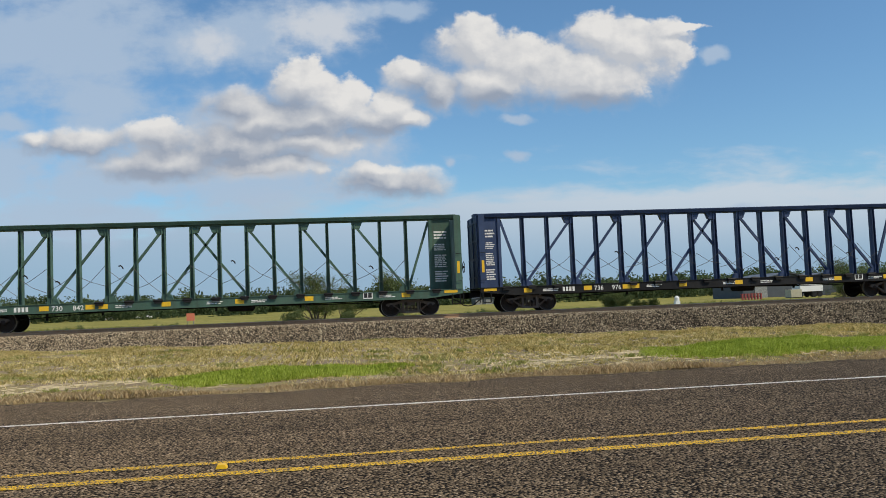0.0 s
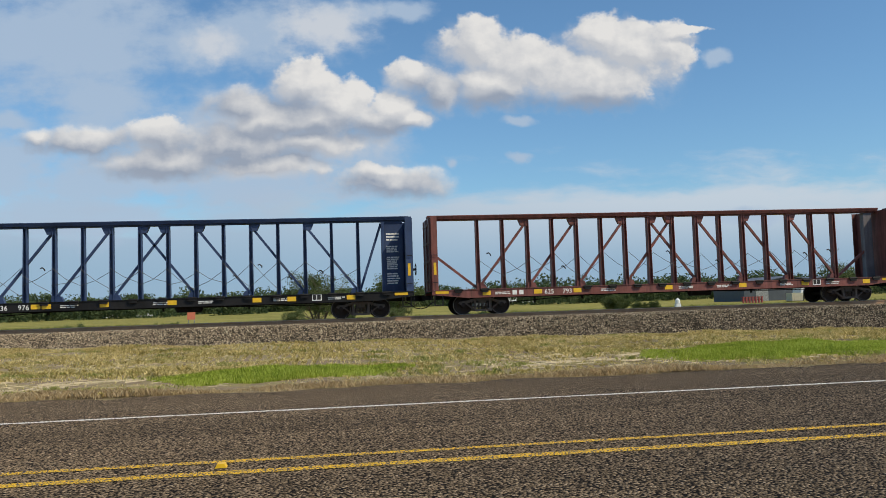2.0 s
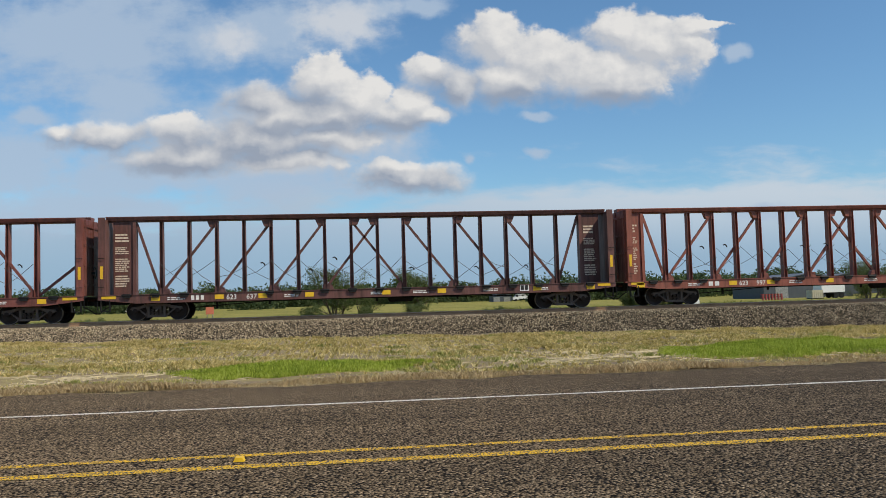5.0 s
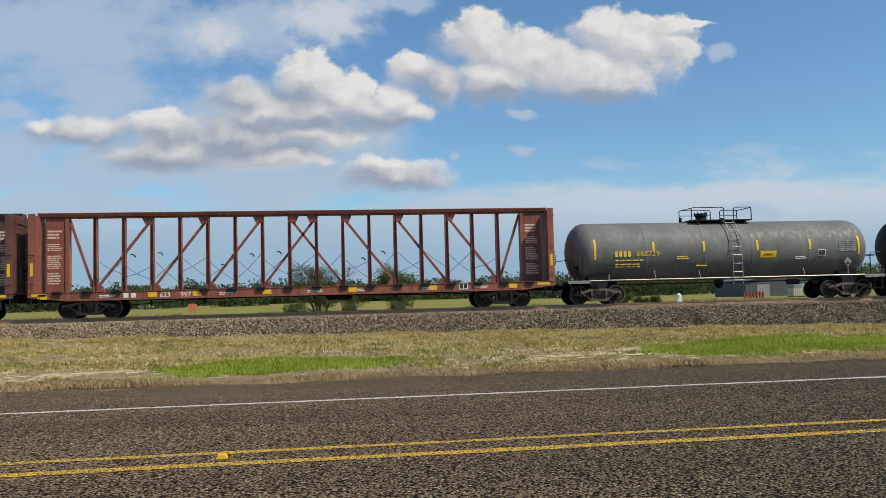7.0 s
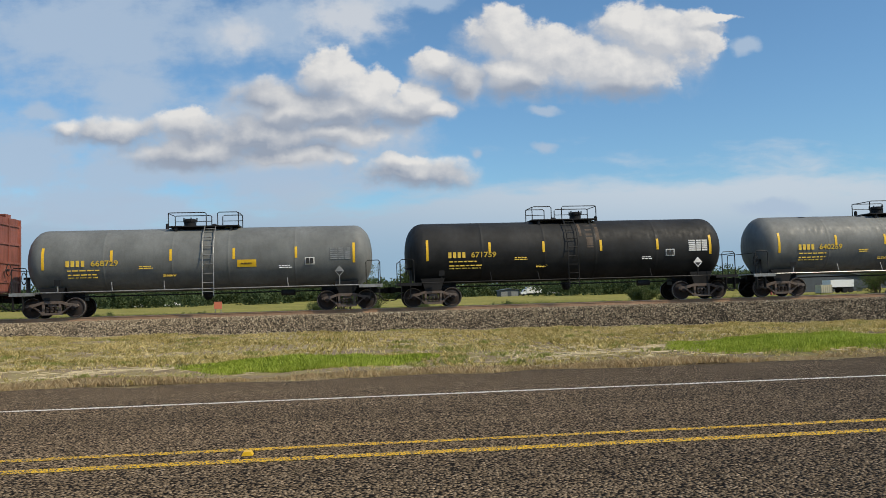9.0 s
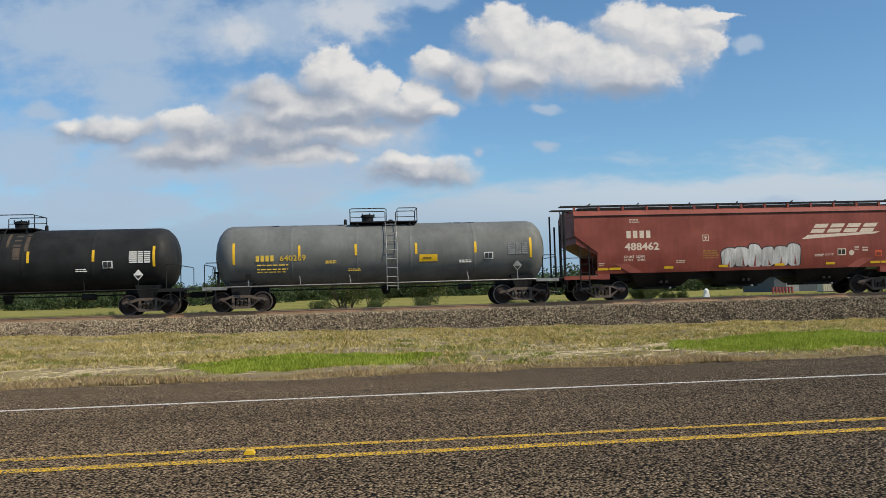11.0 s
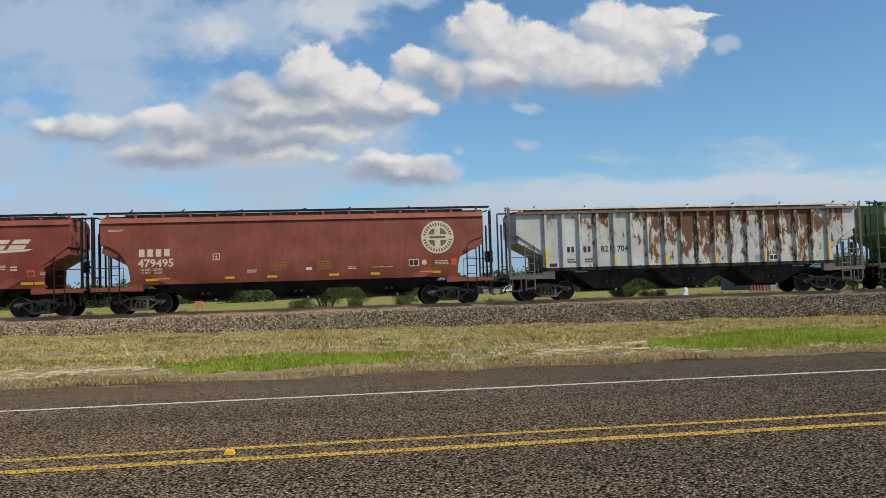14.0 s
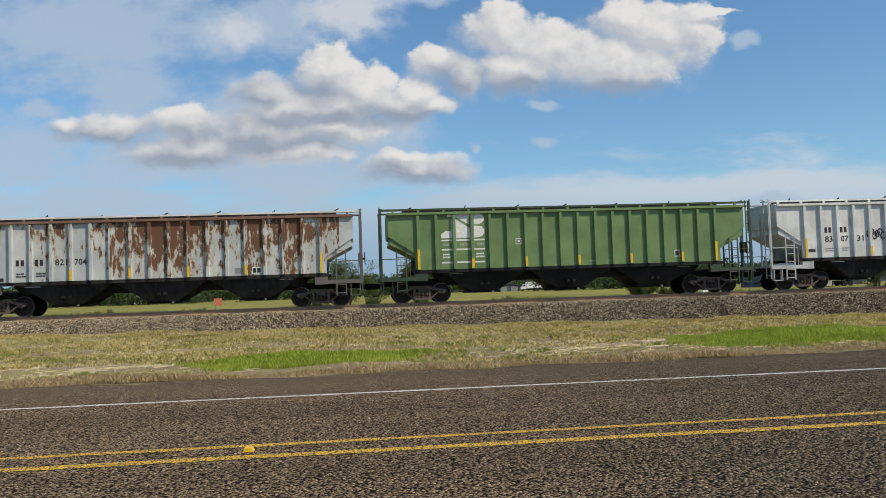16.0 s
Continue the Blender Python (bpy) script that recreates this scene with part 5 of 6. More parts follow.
def build_centre_beams():
    base = [-9.2, -5.7, -4.1, -1.5, 1.6, 4.6, 8.9]
    centre_beam(-5.47, GREEN, "empty green centre-beam lumber car with open truss", 1, dict(painted_sill=True, code=-7.7, left="730", right="842", reflectors=base))
    centre_beam(18.35, BLUE, "empty navy blue centre-beam lumber car with open truss", 2, dict(code=-7.65, left="736", right="976", reflectors=[-9.3, -5.9, -1.8, -4.15, 1.0, 4.6, 6.1, 8.7]))
    centre_beam(42.2, MAROON, "empty oxide-red centre-beam lumber car with grey end panel", 3, dict(painted_sill=True, code=-7.8, n=2, left="625", right="793", reflectors=[-9.0, -0.3, 3.4, 6.6, 9.8], cream=True), True)
    centre_beam(65.8, REDDARK, "empty faded red centre-beam lumber car with dark streaks", 4, dict(painted_sill=True, code=-7.6, n=3, left="623", right="637", reflectors=[-9.1, -2.5, 0.9, 3.4, 7.8, 10.3], cream=True))
    centre_beam(89.4, RED, "empty brick-red centre-beam lumber car with white lettering", 5, dict(code=-7.6, n=2, left="623", right="997", reflectors=[-5.75, -1.55, 2.2, 5.8, -10.9, 9.5], painted_sill=True, cream=True))


# ---- tank cars ----
def tank_car(x, paint, label, seed, text, rail_paint, flip=False, dark_spots=False, warn=True):
    car = car_root("tank_car", x, label, "tank cars")
    r, zc, hl = 1.42, 2.45, 7.55
    prof = [(-hl, 0.02), (-hl + 0.03, 0.42), (-hl + 0.10, 0.76), (-hl + 0.21, 1.02), (-hl + 0.36, 1.21), (-hl + 0.52, 1.345), (-hl + 0.70, r - 0.012), (-hl + 0.8, r), (-hl + 0.86, r)]
    seams = [-4.1, -1.2, 1.2, 4.1]
    mid = []
    for q in seams:
        mid += [(q - 0.12, r), (q - 0.03, r), (q - 0.015, r + 0.004), (q + 0.015, r + 0.004), (q + 0.03, r), (q + 0.12, r)]
    shell = Solid().turned_x(prof + mid + [(-a, b) for a, b in reversed(prof)], 56, 0, zc)
    part("tank_shell", shell, paint, car, smooth=True)

    def skin(z):
        return -math.sqrt(max(0.05, r * r - (z - zc) ** 2)) - 0.012

    def on_skin(px, z):
        a = math.degrees(math.asin(max(-1, min(1, (z - zc) / r))))
        return pose(px, skin(z) - 0.004, z, 90 - a, 0, 0)

    def sticker(name, mat, px, z, w, h, lift=0.0):
        m = Solid()
        n = 6
        pts, faces = [], []
        for k in range(n + 1):
            zz = z - h / 2 + h * k / n
            yy = skin(zz) - lift
            pts += [(px - w / 2, yy, zz), (px + w / 2, yy, zz), (px + w / 2, yy + 0.01, zz), (px - w / 2, yy + 0.01, zz)]
        for k in range(n):
            for j in range(4):
                faces.append((4 * k + j, 4 * k + (j + 1) % 4, 4 * k + 4 + (j + 1) % 4, 4 * k + 4 + j))
        faces += [(0, 1, 2, 3), (4 * n, 4 * n + 1, 4 * n + 2, 4 * n + 3)]
        m.add(pts, faces)
        return part(name, m, mat, car)

    for px, h in ((-6.6, 0.95), (-3.75, 0.5), (-1.25, 0.5), (1.45, 0.5), (4.15, 0.5), (6.7, 0.9)):
        sticker("reflector", YELLOW, px, 2.62 if h < 0.9 else 2.55, 0.11, h)
    # marks
    tone = YLETTER
    s = Solid()
    y = skin(2.32)
    block_letters(car, -5.65, 2.32, 0.85, 0.26, 4, tone, y)
    digits(car, text, 0, 0, 0.25, tone, on_skin(-4.62, 2.20), w=1.15, bold=0.006)
    for k, zz in enumerate((2.02, 1.84, 1.72)):
        bars(car, -5.6, zz, 1.5, 0.09, 1, tone, skin(zz), words=6)
    if warn:
        sticker("warning_placard", YELLOW, 2.0, 2.18, 0.82, 0.32)
        bars(car, 1.75, 2.18, 0.5, 0.08, 1, BLACKINK, skin(2.18) - 0.012, words=3)
    pl = sticker("spec_placard", WHITE, 4.75, 2.22, 0.42, 0.32)
    for i in (0, 1):
        m = Solid().box(4.58 + i * 0.18, 4.73 + i * 0.18, skin(2.22) - 0.02, skin(2.22) - 0.012, 2.1, 2.34)
        part("panel", m, BLACKINK, pl)
    tb = Solid()
    for k in range(6):
        for q0, q1 in ((5.65, 5.98), (6.02, 6.25), (6.29, 6.55)):
            tb.box(q0, q1, skin(2.3 + 0.09 * k) - 0.004, skin(2.3 + 0.09 * k), 2.3 + 0.09 * k - 0.03, 2.3 + 0.09 * k + 0.03)
    part("data_table", tb, WHITE if paint is BLACKTANK else GALV, car)
    for bx, bz in ((-2.6, 2.1), (-1.6, 1.75), (3.4, 2.0)):
        bars(car, bx, bz, 0.6, 0.16, 2, tone if bx < 0 else WHITE, skin(bz), words=4)
    # diamond placard on its holder
    d = Solid().plate([(6.05, 1.50), (6.26, 1.74), (6.05, 1.98), (5.84, 1.74)], -1.46, -1.45)
    dia = part("diamond_placard", d, WHITE if paint is BLACKTANK else GALV, car)
    part("symbol", Solid().plate([(6.05, 1.56), (6.2, 1.72), (5.9, 1.72)], -1.466, -1.462), BLACKINK, dia)
    part("placard_post", Solid().box(6.03, 6.07, -1.448, -1.40, 1.12, 1.52), rail_paint, car)
    part("data_board", Solid().box(-6.1, -5.85, -1.47, -1.44, 1.40, 1.64), BLACK, car)
    part("board_post", Solid().box(-6.0, -5.95, -1.438, -1.40, 1.12, 1.46), rail_paint, car)
    # top platform, manway, railings, ladder
    f = -1 if flip else 1
    px0 = 0.05 * f
    top = zc + r
    part("platform", Solid().box(px0 - 1.55, px0 + 1.55, -0.75, 0.75, top + 0.02, top + 0.07), BLACK, car)
    for b in (-1.2, 0.0, 1.2):
        part("bracket", Solid().plate([(px0 + b - 0.05, top - 0.16), (px0 + b + 0.05, top - 0.16), (px0 + b + 0.05, top + 0.018), (px0 + b - 0.05, top + 0.018)], -0.7, 0.7), BLACK, car)
    man = part("manway", Solid().turned_z([(top - 0.05, 0.27), (top + 0.28, 0.27), (top + 0.30, 0.31), (top + 0.40, 0.31), (top + 0.44, 0.2)], 20, px0 - 0.72 * f, 0), BLACK, car, smooth=True)
    for k in range(5):
        a = k * 1.257
        part("bolt", Solid().turned_z([(top + 0.30, 0.03), (top + 0.48, 0.03)], 6, px0 - 0.72 * f + 0.3 * math.cos(a), 0.3 * math.sin(a)), BLACK, man)
    part("valve", Solid().turned_z([(top - 0.02, 0.14), (top + 0.14, 0.14), (top + 0.2, 0.06)], 12, px0 + 0.35 * f, 0), BLACK, car)
    part("valve", Solid().turned_z([(top - 0.02, 0.08), (top + 0.22, 0.07), (top + 0.26, 0.02)], 10, px0 - 1.75 * f, 0.1), BLACK, car)
    for y in (-0.72, 0.72):
        za, zb = top + 0.07, top + 0.66
        for a, b, hgt in ((-1.53, 0.12, zb), (0.62, 1.53, zb)):
            xa, xb = sorted((px0 + a * f, px0 + b * f))
            part("railing", Solid().rod([(xa, y, za), (xa, y, hgt - 0.06), (xa + 0.06, y, hgt), (xb - 0.06, y, hgt), (xb, y, hgt - 0.06), (xb, y, za)], 0.022, 6), BLACK, car)
            part("railing", Solid().rod([(xa, y, za + 0.32), (xb, y, za + 0.32)], 0.016, 5), BLACK, car) if y > 0 else None
    part("railing", Solid().rod([(px0 - 1.53 * f, -0.72, top + 0.64), (px0 - 1.53 * f, 0.72, top + 0.64)], 0.02, 5), BLACK, car)
    part("railing", Solid().rod([(px0 + 1.53 * f, -0.72, top + 0.64), (px0 + 1.53 * f, 0.72, top + 0.64)], 0.02, 5), BLACK, car)
    lx = px0 + 0.30 * f if not flip else px0 + 0.15
    curve = [(-0.70, top + 0.05), (-1.05, top - 0.22), (-1.38, zc + 0.72), (-1.52, zc + 0.2), (-1.54, zc - 0.4), (-1.54, 0.78)]
    rails = Solid()
    for a in (-0.24, 0.24):
        rails.rod([(lx + a, y, z) for y, z in curve], 0.022, 6)
    lad = part("ladder", rails, rail_paint, car)
    zs = [top - 0.1 - k * 0.40 for k in range(8)]
    ys = [float(np.interp(-z, [-q for _, q in curve], [w for w, _ in curve])) for z in zs]
    for y, z in zip(ys, zs):
        part("rung", Solid().rod([(lx - 0.24, y, z), (lx + 0.24, y, z)], 0.018, 5), rail_paint, lad)
    # saddles, stub sills, side running rail, end platforms
    for s in (-1, 1):
        part("saddle", Solid().plate([(s * 6.35 - 0.35, 0.75), (s * 6.35 + 0.35, 0.75), (s * 6.35 + 0.55, 1.30), (s * 6.35 - 0.55, 1.30)], -1.05, 1.05), BLACK, car)
        part("stub_sill", Solid().box(min(s * 5.2, s * 7.75), max(s * 5.2, s * 7.75), -0.3, 0.3, 0.72, 1.06), BLACK, car)
        part("end_platform", Solid().box(min(s * 6.9, s * 7.95), max(s * 6.9, s * 7.95), -1.5, 1.5, 1.06, 1.12).box(min(s * 6.9, s * 7.95), max(s * 6.9, s * 7.95), -1.5, -1.44, 0.98, 1.058), rail_paint, car)
        xe = s * 7.85
        part("end_railing", Solid().rod([(xe, -1.46, 1.12), (xe, -1.46, 2.1), (xe - s * 0.08, -1.46, 2.18), (xe - s * 0.55, -1.46, 2.18), (xe - s * 0.62, -1.46, 2.1), (xe - s * 0.62, -1.46, 1.12)], 0.022, 6), BLACK, car)
        part("end_railing", Solid().rod([(xe, -1.44, 2.1), (xe, 1.44, 2.1), (xe, 1.44, 1.12)], 0.02, 5), BLACK, car)
        part("step", Solid().box(s * 7.6 - 0.22, s * 7.6 + 0.22, -1.5, -1.3, 0.42, 0.46).box(s * 7.6 - 0.22, s * 7.6 - 0.19, -1.5, -1.3, 0.46, 0.98).box(s * 7.6 + 0.19, s * 7.6 + 0.22, -1.5, -1.3, 0.46, 0.98), BLACK, car)
    part("side_rail", Solid().rod([(-6.9, -1.46, 1.10), (6.9, -1.46, 1.10)], 0.03, 6), rail_paint, car)
    part("side_rail", Solid().rod([(-6.9, 1.46, 1.10), (6.9, 1.46, 1.10)], 0.03, 6), rail_paint, car)
    for sx in (-3.7, -1.5, 3.8):
        part("rail_stay", Solid().rod([(sx, -1.46, 1.11), (sx - 0.05, -1.38, 1.5)], 0.02, 5), rail_paint, car)
    part("outlet_valve", Solid().turned_z([(0.62, 0.12), (0.75, 0.2), (1.02, 0.25)], 14, 0.1, 0.0), BLACK, car)
    hw = Solid().rod([(-7.55, -0.9 + 0.26 * math.cos(a * 0.524), 1.75 + 0.26 * math.sin(a * 0.524)) for a in range(13)], 0.02, 5).box(-7.55, -7.3, -0.95, -0.85, 1.7, 1.8).box(-7.4, -7.3, -0.95, -0.85, 1.12, 1.8)
    part("handbrake_wheel", hw, BLACK, car)
    part("brake_cylinder", Solid().turned_x([(3.4, 0.06), (3.42, 0.14), (4.0, 0.14), (4.05, 0.06)], 14, -0.5, 0.85), BLACK, car, smooth=True)
    part("brake_pipe", Solid().rod([(-6.0, -0.55, 0.9), (6.0, -0.55, 0.9)], 0.03, 5), BLACK, car)
    if flip:
        for sx, w, h in ((0.95, 0.30, 1.25), (1.35, 0.16, 0.9), (0.55, 0.12, 0.7)):
            sticker("rust_stain", STAIN, sx, zc + r - 0.09 - h / 2, w, h, -0.009)
    if dark_spots:
        nr = random.Random(seed)
        for k in range(9):
            sx = nr.choice((-6.0, -5.0, -4.2, -2.2, 3.2, 4.0, 4.9, 5.6, 6.2)) + nr.uniform(-0.3, 0.3)
            m = Solid()
            a0, a1 = radians(66), radians(88)
            n = 5
            pts, faces = [], []
            w = nr.uniform(0.12, 0.3)
            cut = nr.uniform(0.0, 0.5)
            for q in range(n + 1):
                a = a0 + (a1 - a0) * (cut + (1 - cut) * q / n)
                ww = w * (0.6 + 0.4 * nr.random())
                pts += [(sx - ww, -(r + 0.003) * math.cos(a), zc + (r + 0.003) * math.sin(a)), (sx + ww, -(r + 0.003) * math.cos(a), zc + (r + 0.003) * math.sin(a))]
            faces = [(2 * q, 2 * q + 1, 2 * q + 3, 2 * q + 2) for q in range(n)]
            part("tar_patch", m.add(pts, faces), BLACKTANK, car)
    truck(car, -6.35)
    truck(car, 6.35)
    couplers(car, 8.3, 7.75)
    return car


def build_tanks():
    tank_car(109.44, GREYTANK, "grey cylindrical tank car with yellow marks and top platform", 51, "668729", GALV)
    tank_car(126.04, BLACKTANK, "black cylindrical tank car with yellow marks and top platform", 52, "671759", BLACK, flip=True, warn=False)
    tank_car(142.75, GREYTANK, "grey tank car with tar patches on its top", 53, "640269", GALV, dark_spots=True)


# ---- covered hopper cars ----
def hopper(x, paint, label, seed, ribs, curved=False, under=None, roof_paint=None, rail_mat=None, sill=1.36, eave=3.88, body=8.35, tc=6.85, half=9.1, group="covered hopper cars"):
    car = car_root("covered_hopper_car", x, label, group)
    under = under or BLACK
    roof_paint = roof_paint or paint
    rail_mat = rail_mat or BLACK
    W = 1.50
    cut, top_cut = 7.15, 2.95
    if curved:
        c = [(7.15, sill + 0.25), (7.2, 1.95), (7.35, 2.35), (7.6, 2.68), (7.95, 2.9), (body, 3.02)]
    else:
        c = [(7.15, 2.22), (body, 3.02)]
    right = [(cut, sill)] + [(a, b) for a, b in c] + [(body, eave)]
    outline = right + [(-a, b) for a, b in reversed(right)]
    for s in (-1, 1):
        y0, y1 = (-W, -W + 0.05) if s < 0 else (W - 0.05, W)
        part("side_sheet", Solid().plate(outline, y0, y1), paint, car)
        part("side_sill", Solid().box(-cut - 0.1, cut + 0.1, -W - 0.03, -W - 0.002, sill - 0.12, sill + 0.03) if s < 0 else Solid().box(-cut - 0.1, cut + 0.1, W + 0.002, W + 0.03, sill - 0.12, sill + 0.03), paint if not ribs else under, car)
        part("eave", Solid().box(-body, body, s * W - 0.035, s * W + 0.035, eave + 0.002, eave + 0.05), roof_paint if ribs else UNDER, car)
    # roof: sloped flanks and a flat crown
    flank = 0.12 if ribs else 0.26
    rise = 0.16 if ribs else 0.34
    walk_z = eave + (0.24 if ribs else 0.50)
    part("roof", Solid().run([(-W, eave + 0.052), (W, eave + 0.052), (1.28, eave + flank), (0.95, eave + rise), (-0.95, eave + rise), (-1.28, eave + flank)], -body, body), roof_paint, car)
    # slope sheets at the ends and the end walls
    for s in (-1, 1):
        e = Solid().plate([(s * (body - 0.02), 2.98), (s * (body - 0.02), eave + 0.05), (s * (body - 0.08), eave + 0.05), (s * (body - 0.08), 2.98)], -W + 0.052, W - 0.052)
        part("end_wall", e, paint if ribs else roof_paint, car)
        part("slope_sheet", Solid().plate([(s * (body - 0.05), 2.66), (s * 5.63, 1.25), (s * 5.0, 1.25), (s * (body - 0.12), 3.03)], -W + 0.055, W - 0.055), paint if ribs else roof_paint, car)
        # end platform, corner posts, ladders, rails
        x0, x1 = sorted((s * 7.05, s * 8.75))
        part("end_platform", Solid().box(x0, x1, -W, W, 1.08, 1.15).box(x0, x1, -W - 0.03, -W - 0.002, 1.0, 1.17).box(x0, x1, W + 0.002, W + 0.03, 1.0, 1.17), paint if not ribs else rail_mat, car)
        part("bolster_plate", Solid().box(s * 6.9 - 0.28, s * 6.9 + 0.28, -W - 0.02, -W + 0.2, 0.98, sill - 0.125), paint if not ribs else rail_mat, car)
        part("end_beam", Solid().plate([(s * 4.6, 0.78), (s * 8.6, 0.78), (s * 8.6, 1.078), (s * 4.6, 1.078)], -0.32, 0.32), under, car)
        for yy in (-1.42, -0.5, 0.5, 1.42):
            part("corner_post", Solid().box(s * 8.66 - 0.035, s * 8.66 + 0.035, yy - 0.035, yy + 0.035, 1.152, eave + (0.3 if abs(yy) > 1 else -0.3)), rail_mat, car)
        ladder(car, s * 7.78, -W - 0.02, 0.48, 2.55, 0.42, 6, rail_mat)
        s2 = Solid()
        for yy in (-1.42, -0.98):
            s2.box(s * 8.72 - 0.02, s * 8.72 + 0.02, yy - 0.02, yy + 0.02, 0.55, eave + 0.36)
        lad = part("ladder", s2, rail_mat, car)
        for k in range(9):
            zz = 0.7 + k * 0.42
            part("rung", Solid().rod([(s * 8.72, -1.42, zz), (s * 8.72, -0.98, zz)], 0.016, 5), rail_mat, lad)
        part("handrail", Solid().rod([(s * 7.4, -W - 0.02, 1.17), (s * 7.4, -W - 0.02, 2.0), (s * 8.64, -W - 0.02, 2.0)], 0.02, 5), rail_mat, car)
        part("handrail", Solid().rod([(s * 8.66, -1.38, 1.65), (s * 8.66, 1.38, 1.65)], 0.018, 5), rail_mat, car)
        part("step", Solid().box(s * 8.4 - 0.22, s * 8.4 + 0.22, -W, -W + 0.2, 0.45, 0.49).box(s * 8.4 - 0.22, s * 8.4 - 0.19, -W, -W + 0.2, 0.49, 0.998).box(s * 8.4 + 0.19, s * 8.4 + 0.22, -W, -W + 0.2, 0.49, 0.998), rail_mat, car)
        part("roof_bracket", Solid().beam((s * (body - 0.05), -0.7, eave + 0.25), (s * 8.72, -0.7, eave + 0.38), 0.05, 0.05), rail_mat, car)
    hw = Solid().rod([(8.85, -0.75 + 0.28 * math.cos(a * 0.524), 2.1 + 0.28 * math.sin(a * 0.524)) for a in range(13)], 0.022, 5).box(8.7, 8.86, -0.8, -0.7, 2.05, 2.15)
    part("handbrake_wheel", hw, BLACK, car)
    part("brake_housing", Solid().box(8.55, 8.75, -0.95, -0.55, 1.85, 2.35), rail_mat, car)
    # roof walk on its stanchions, hatch covers
    for s in (-1, 1):
        part("running_board", Solid().box(-8.72, 8.72, s * 0.92 - 0.2, s * 0.92 + 0.2, walk_z, walk_z + 0.05), rail_mat, car)
    # on the rusted grey car the white edge is sky light put into the colour
    part("walk_edge", Solid().box(-8.72, 8.72, -1.16, -1.122, walk_z - 0.02, walk_z + 0.06), HOPWHITE if ribs and paint is not HOPGREEN else (DARKGREEN if ribs else BLACK), car)
    n = 15
    for k in range(n):
        px = -8.1 + 16.2 * k / (n - 1)
        part("stanchion", shared(("stanchion", roof_paint.name, walk_z), lambda: Solid().plate([(-0.05, eave + flank - 0.02), (0.05, eave + flank - 0.02), (0.05, walk_z - 0.022), (-0.05, walk_z - 0.022)], -1.24, -1.16).mesh("stanchion", roof_paint)), None, car, at=(px, 0, 0))
    part("hatch_cover", Solid().run([(-0.35, eave + rise + 0.002), (0.35, eave + rise + 0.002), (0.35, eave + rise + 0.16), (0.2, eave + rise + 0.20), (-0.2, eave + rise + 0.20), (-0.35, eave + rise + 0.16)], -7.6, 7.6), UNDER, car)
    rng = random.Random(seed)
    for k in range(7):
        px = -7.4 + 2.45 * k + rng.uniform(-0.2, 0.2)
        part("hatch_latch", Solid().beam((px, -1.0, walk_z + 0.05), (px + rng.uniform(0.05, 0.25), -0.9, walk_z + 0.05 + rng.uniform(0.04, 0.13)), 0.05, 0.05), BLACK, car)
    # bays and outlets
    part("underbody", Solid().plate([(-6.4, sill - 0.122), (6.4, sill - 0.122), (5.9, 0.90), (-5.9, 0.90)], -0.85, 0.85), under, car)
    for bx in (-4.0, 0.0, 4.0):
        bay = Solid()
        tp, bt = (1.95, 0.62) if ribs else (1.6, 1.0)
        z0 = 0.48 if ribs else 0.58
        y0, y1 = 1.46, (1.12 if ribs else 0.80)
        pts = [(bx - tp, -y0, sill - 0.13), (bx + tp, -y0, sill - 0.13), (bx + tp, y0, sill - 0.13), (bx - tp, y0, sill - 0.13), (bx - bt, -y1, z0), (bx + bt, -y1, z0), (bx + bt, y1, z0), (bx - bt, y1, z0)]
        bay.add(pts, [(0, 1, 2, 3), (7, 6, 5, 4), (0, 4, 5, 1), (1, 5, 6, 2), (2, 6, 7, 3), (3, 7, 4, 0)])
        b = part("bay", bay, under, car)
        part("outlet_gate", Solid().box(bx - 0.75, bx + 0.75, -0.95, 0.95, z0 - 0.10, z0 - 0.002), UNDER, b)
        part("gate_rod", Solid().rod([(bx + 0.4, -1.12, z0 - 0.06), (bx + 0.4, 0.4, z0 - 0.06)], 0.045, 8), GALV, b)
        for q in (-0.13, 0.13):
            part("inspection_port", Solid().box(bx + q - 0.07, bx + q + 0.07, -1.36, -1.0, 0.74, 0.86), UNDER, b)
    if ribs:
        rib_x = [-7.0 + 0.8185 * k for k in range(18)]
        me = shared(("rib", paint.name, sill, eave), lambda: Solid().run([(-0.07, 0), (0.07, 0), (0.045, -0.11), (-0.045, -0.11)], 0, 1).mesh("rib", paint))
        for k, px in enumerate(rib_x):
            rib = Solid()
            rib.add([(px - 0.085, -W - 0.002, sill + 0.03), (px + 0.085, -W - 0.002, sill + 0.03), (px + 0.06, -W - 0.12, sill + 0.03), (px - 0.06, -W - 0.12, sill + 0.03),
                     (px - 0.085, -W - 0.002, eave - 0.02), (px + 0.085, -W - 0.002, eave - 0.02), (px + 0.06, -W - 0.12, eave - 0.06), (px - 0.06, -W - 0.12, eave - 0.06)],
                    [(0, 1, 2, 3), (7, 6, 5, 4), (0, 4, 5, 1), (1, 5, 6, 2), (2, 6, 7, 3), (3, 7, 4, 0)])
            part("rib", rib, paint, car)
            part("rib", shared(("rib_back", paint.name, sill, eave), lambda: Solid().box(-0.08, 0.08, W + 0.002, W + 0.12, sill + 0.03, eave - 0.03).mesh("rib", paint)), None, car, at=(px, 0, 0))
            if k in ribs:
                chip(car, "reflector", YELLOW, px - 0.055, px + 0.055, sill + 0.06, sill + (0.95 if k in (0, 17) else 0.50), -W - 0.122)
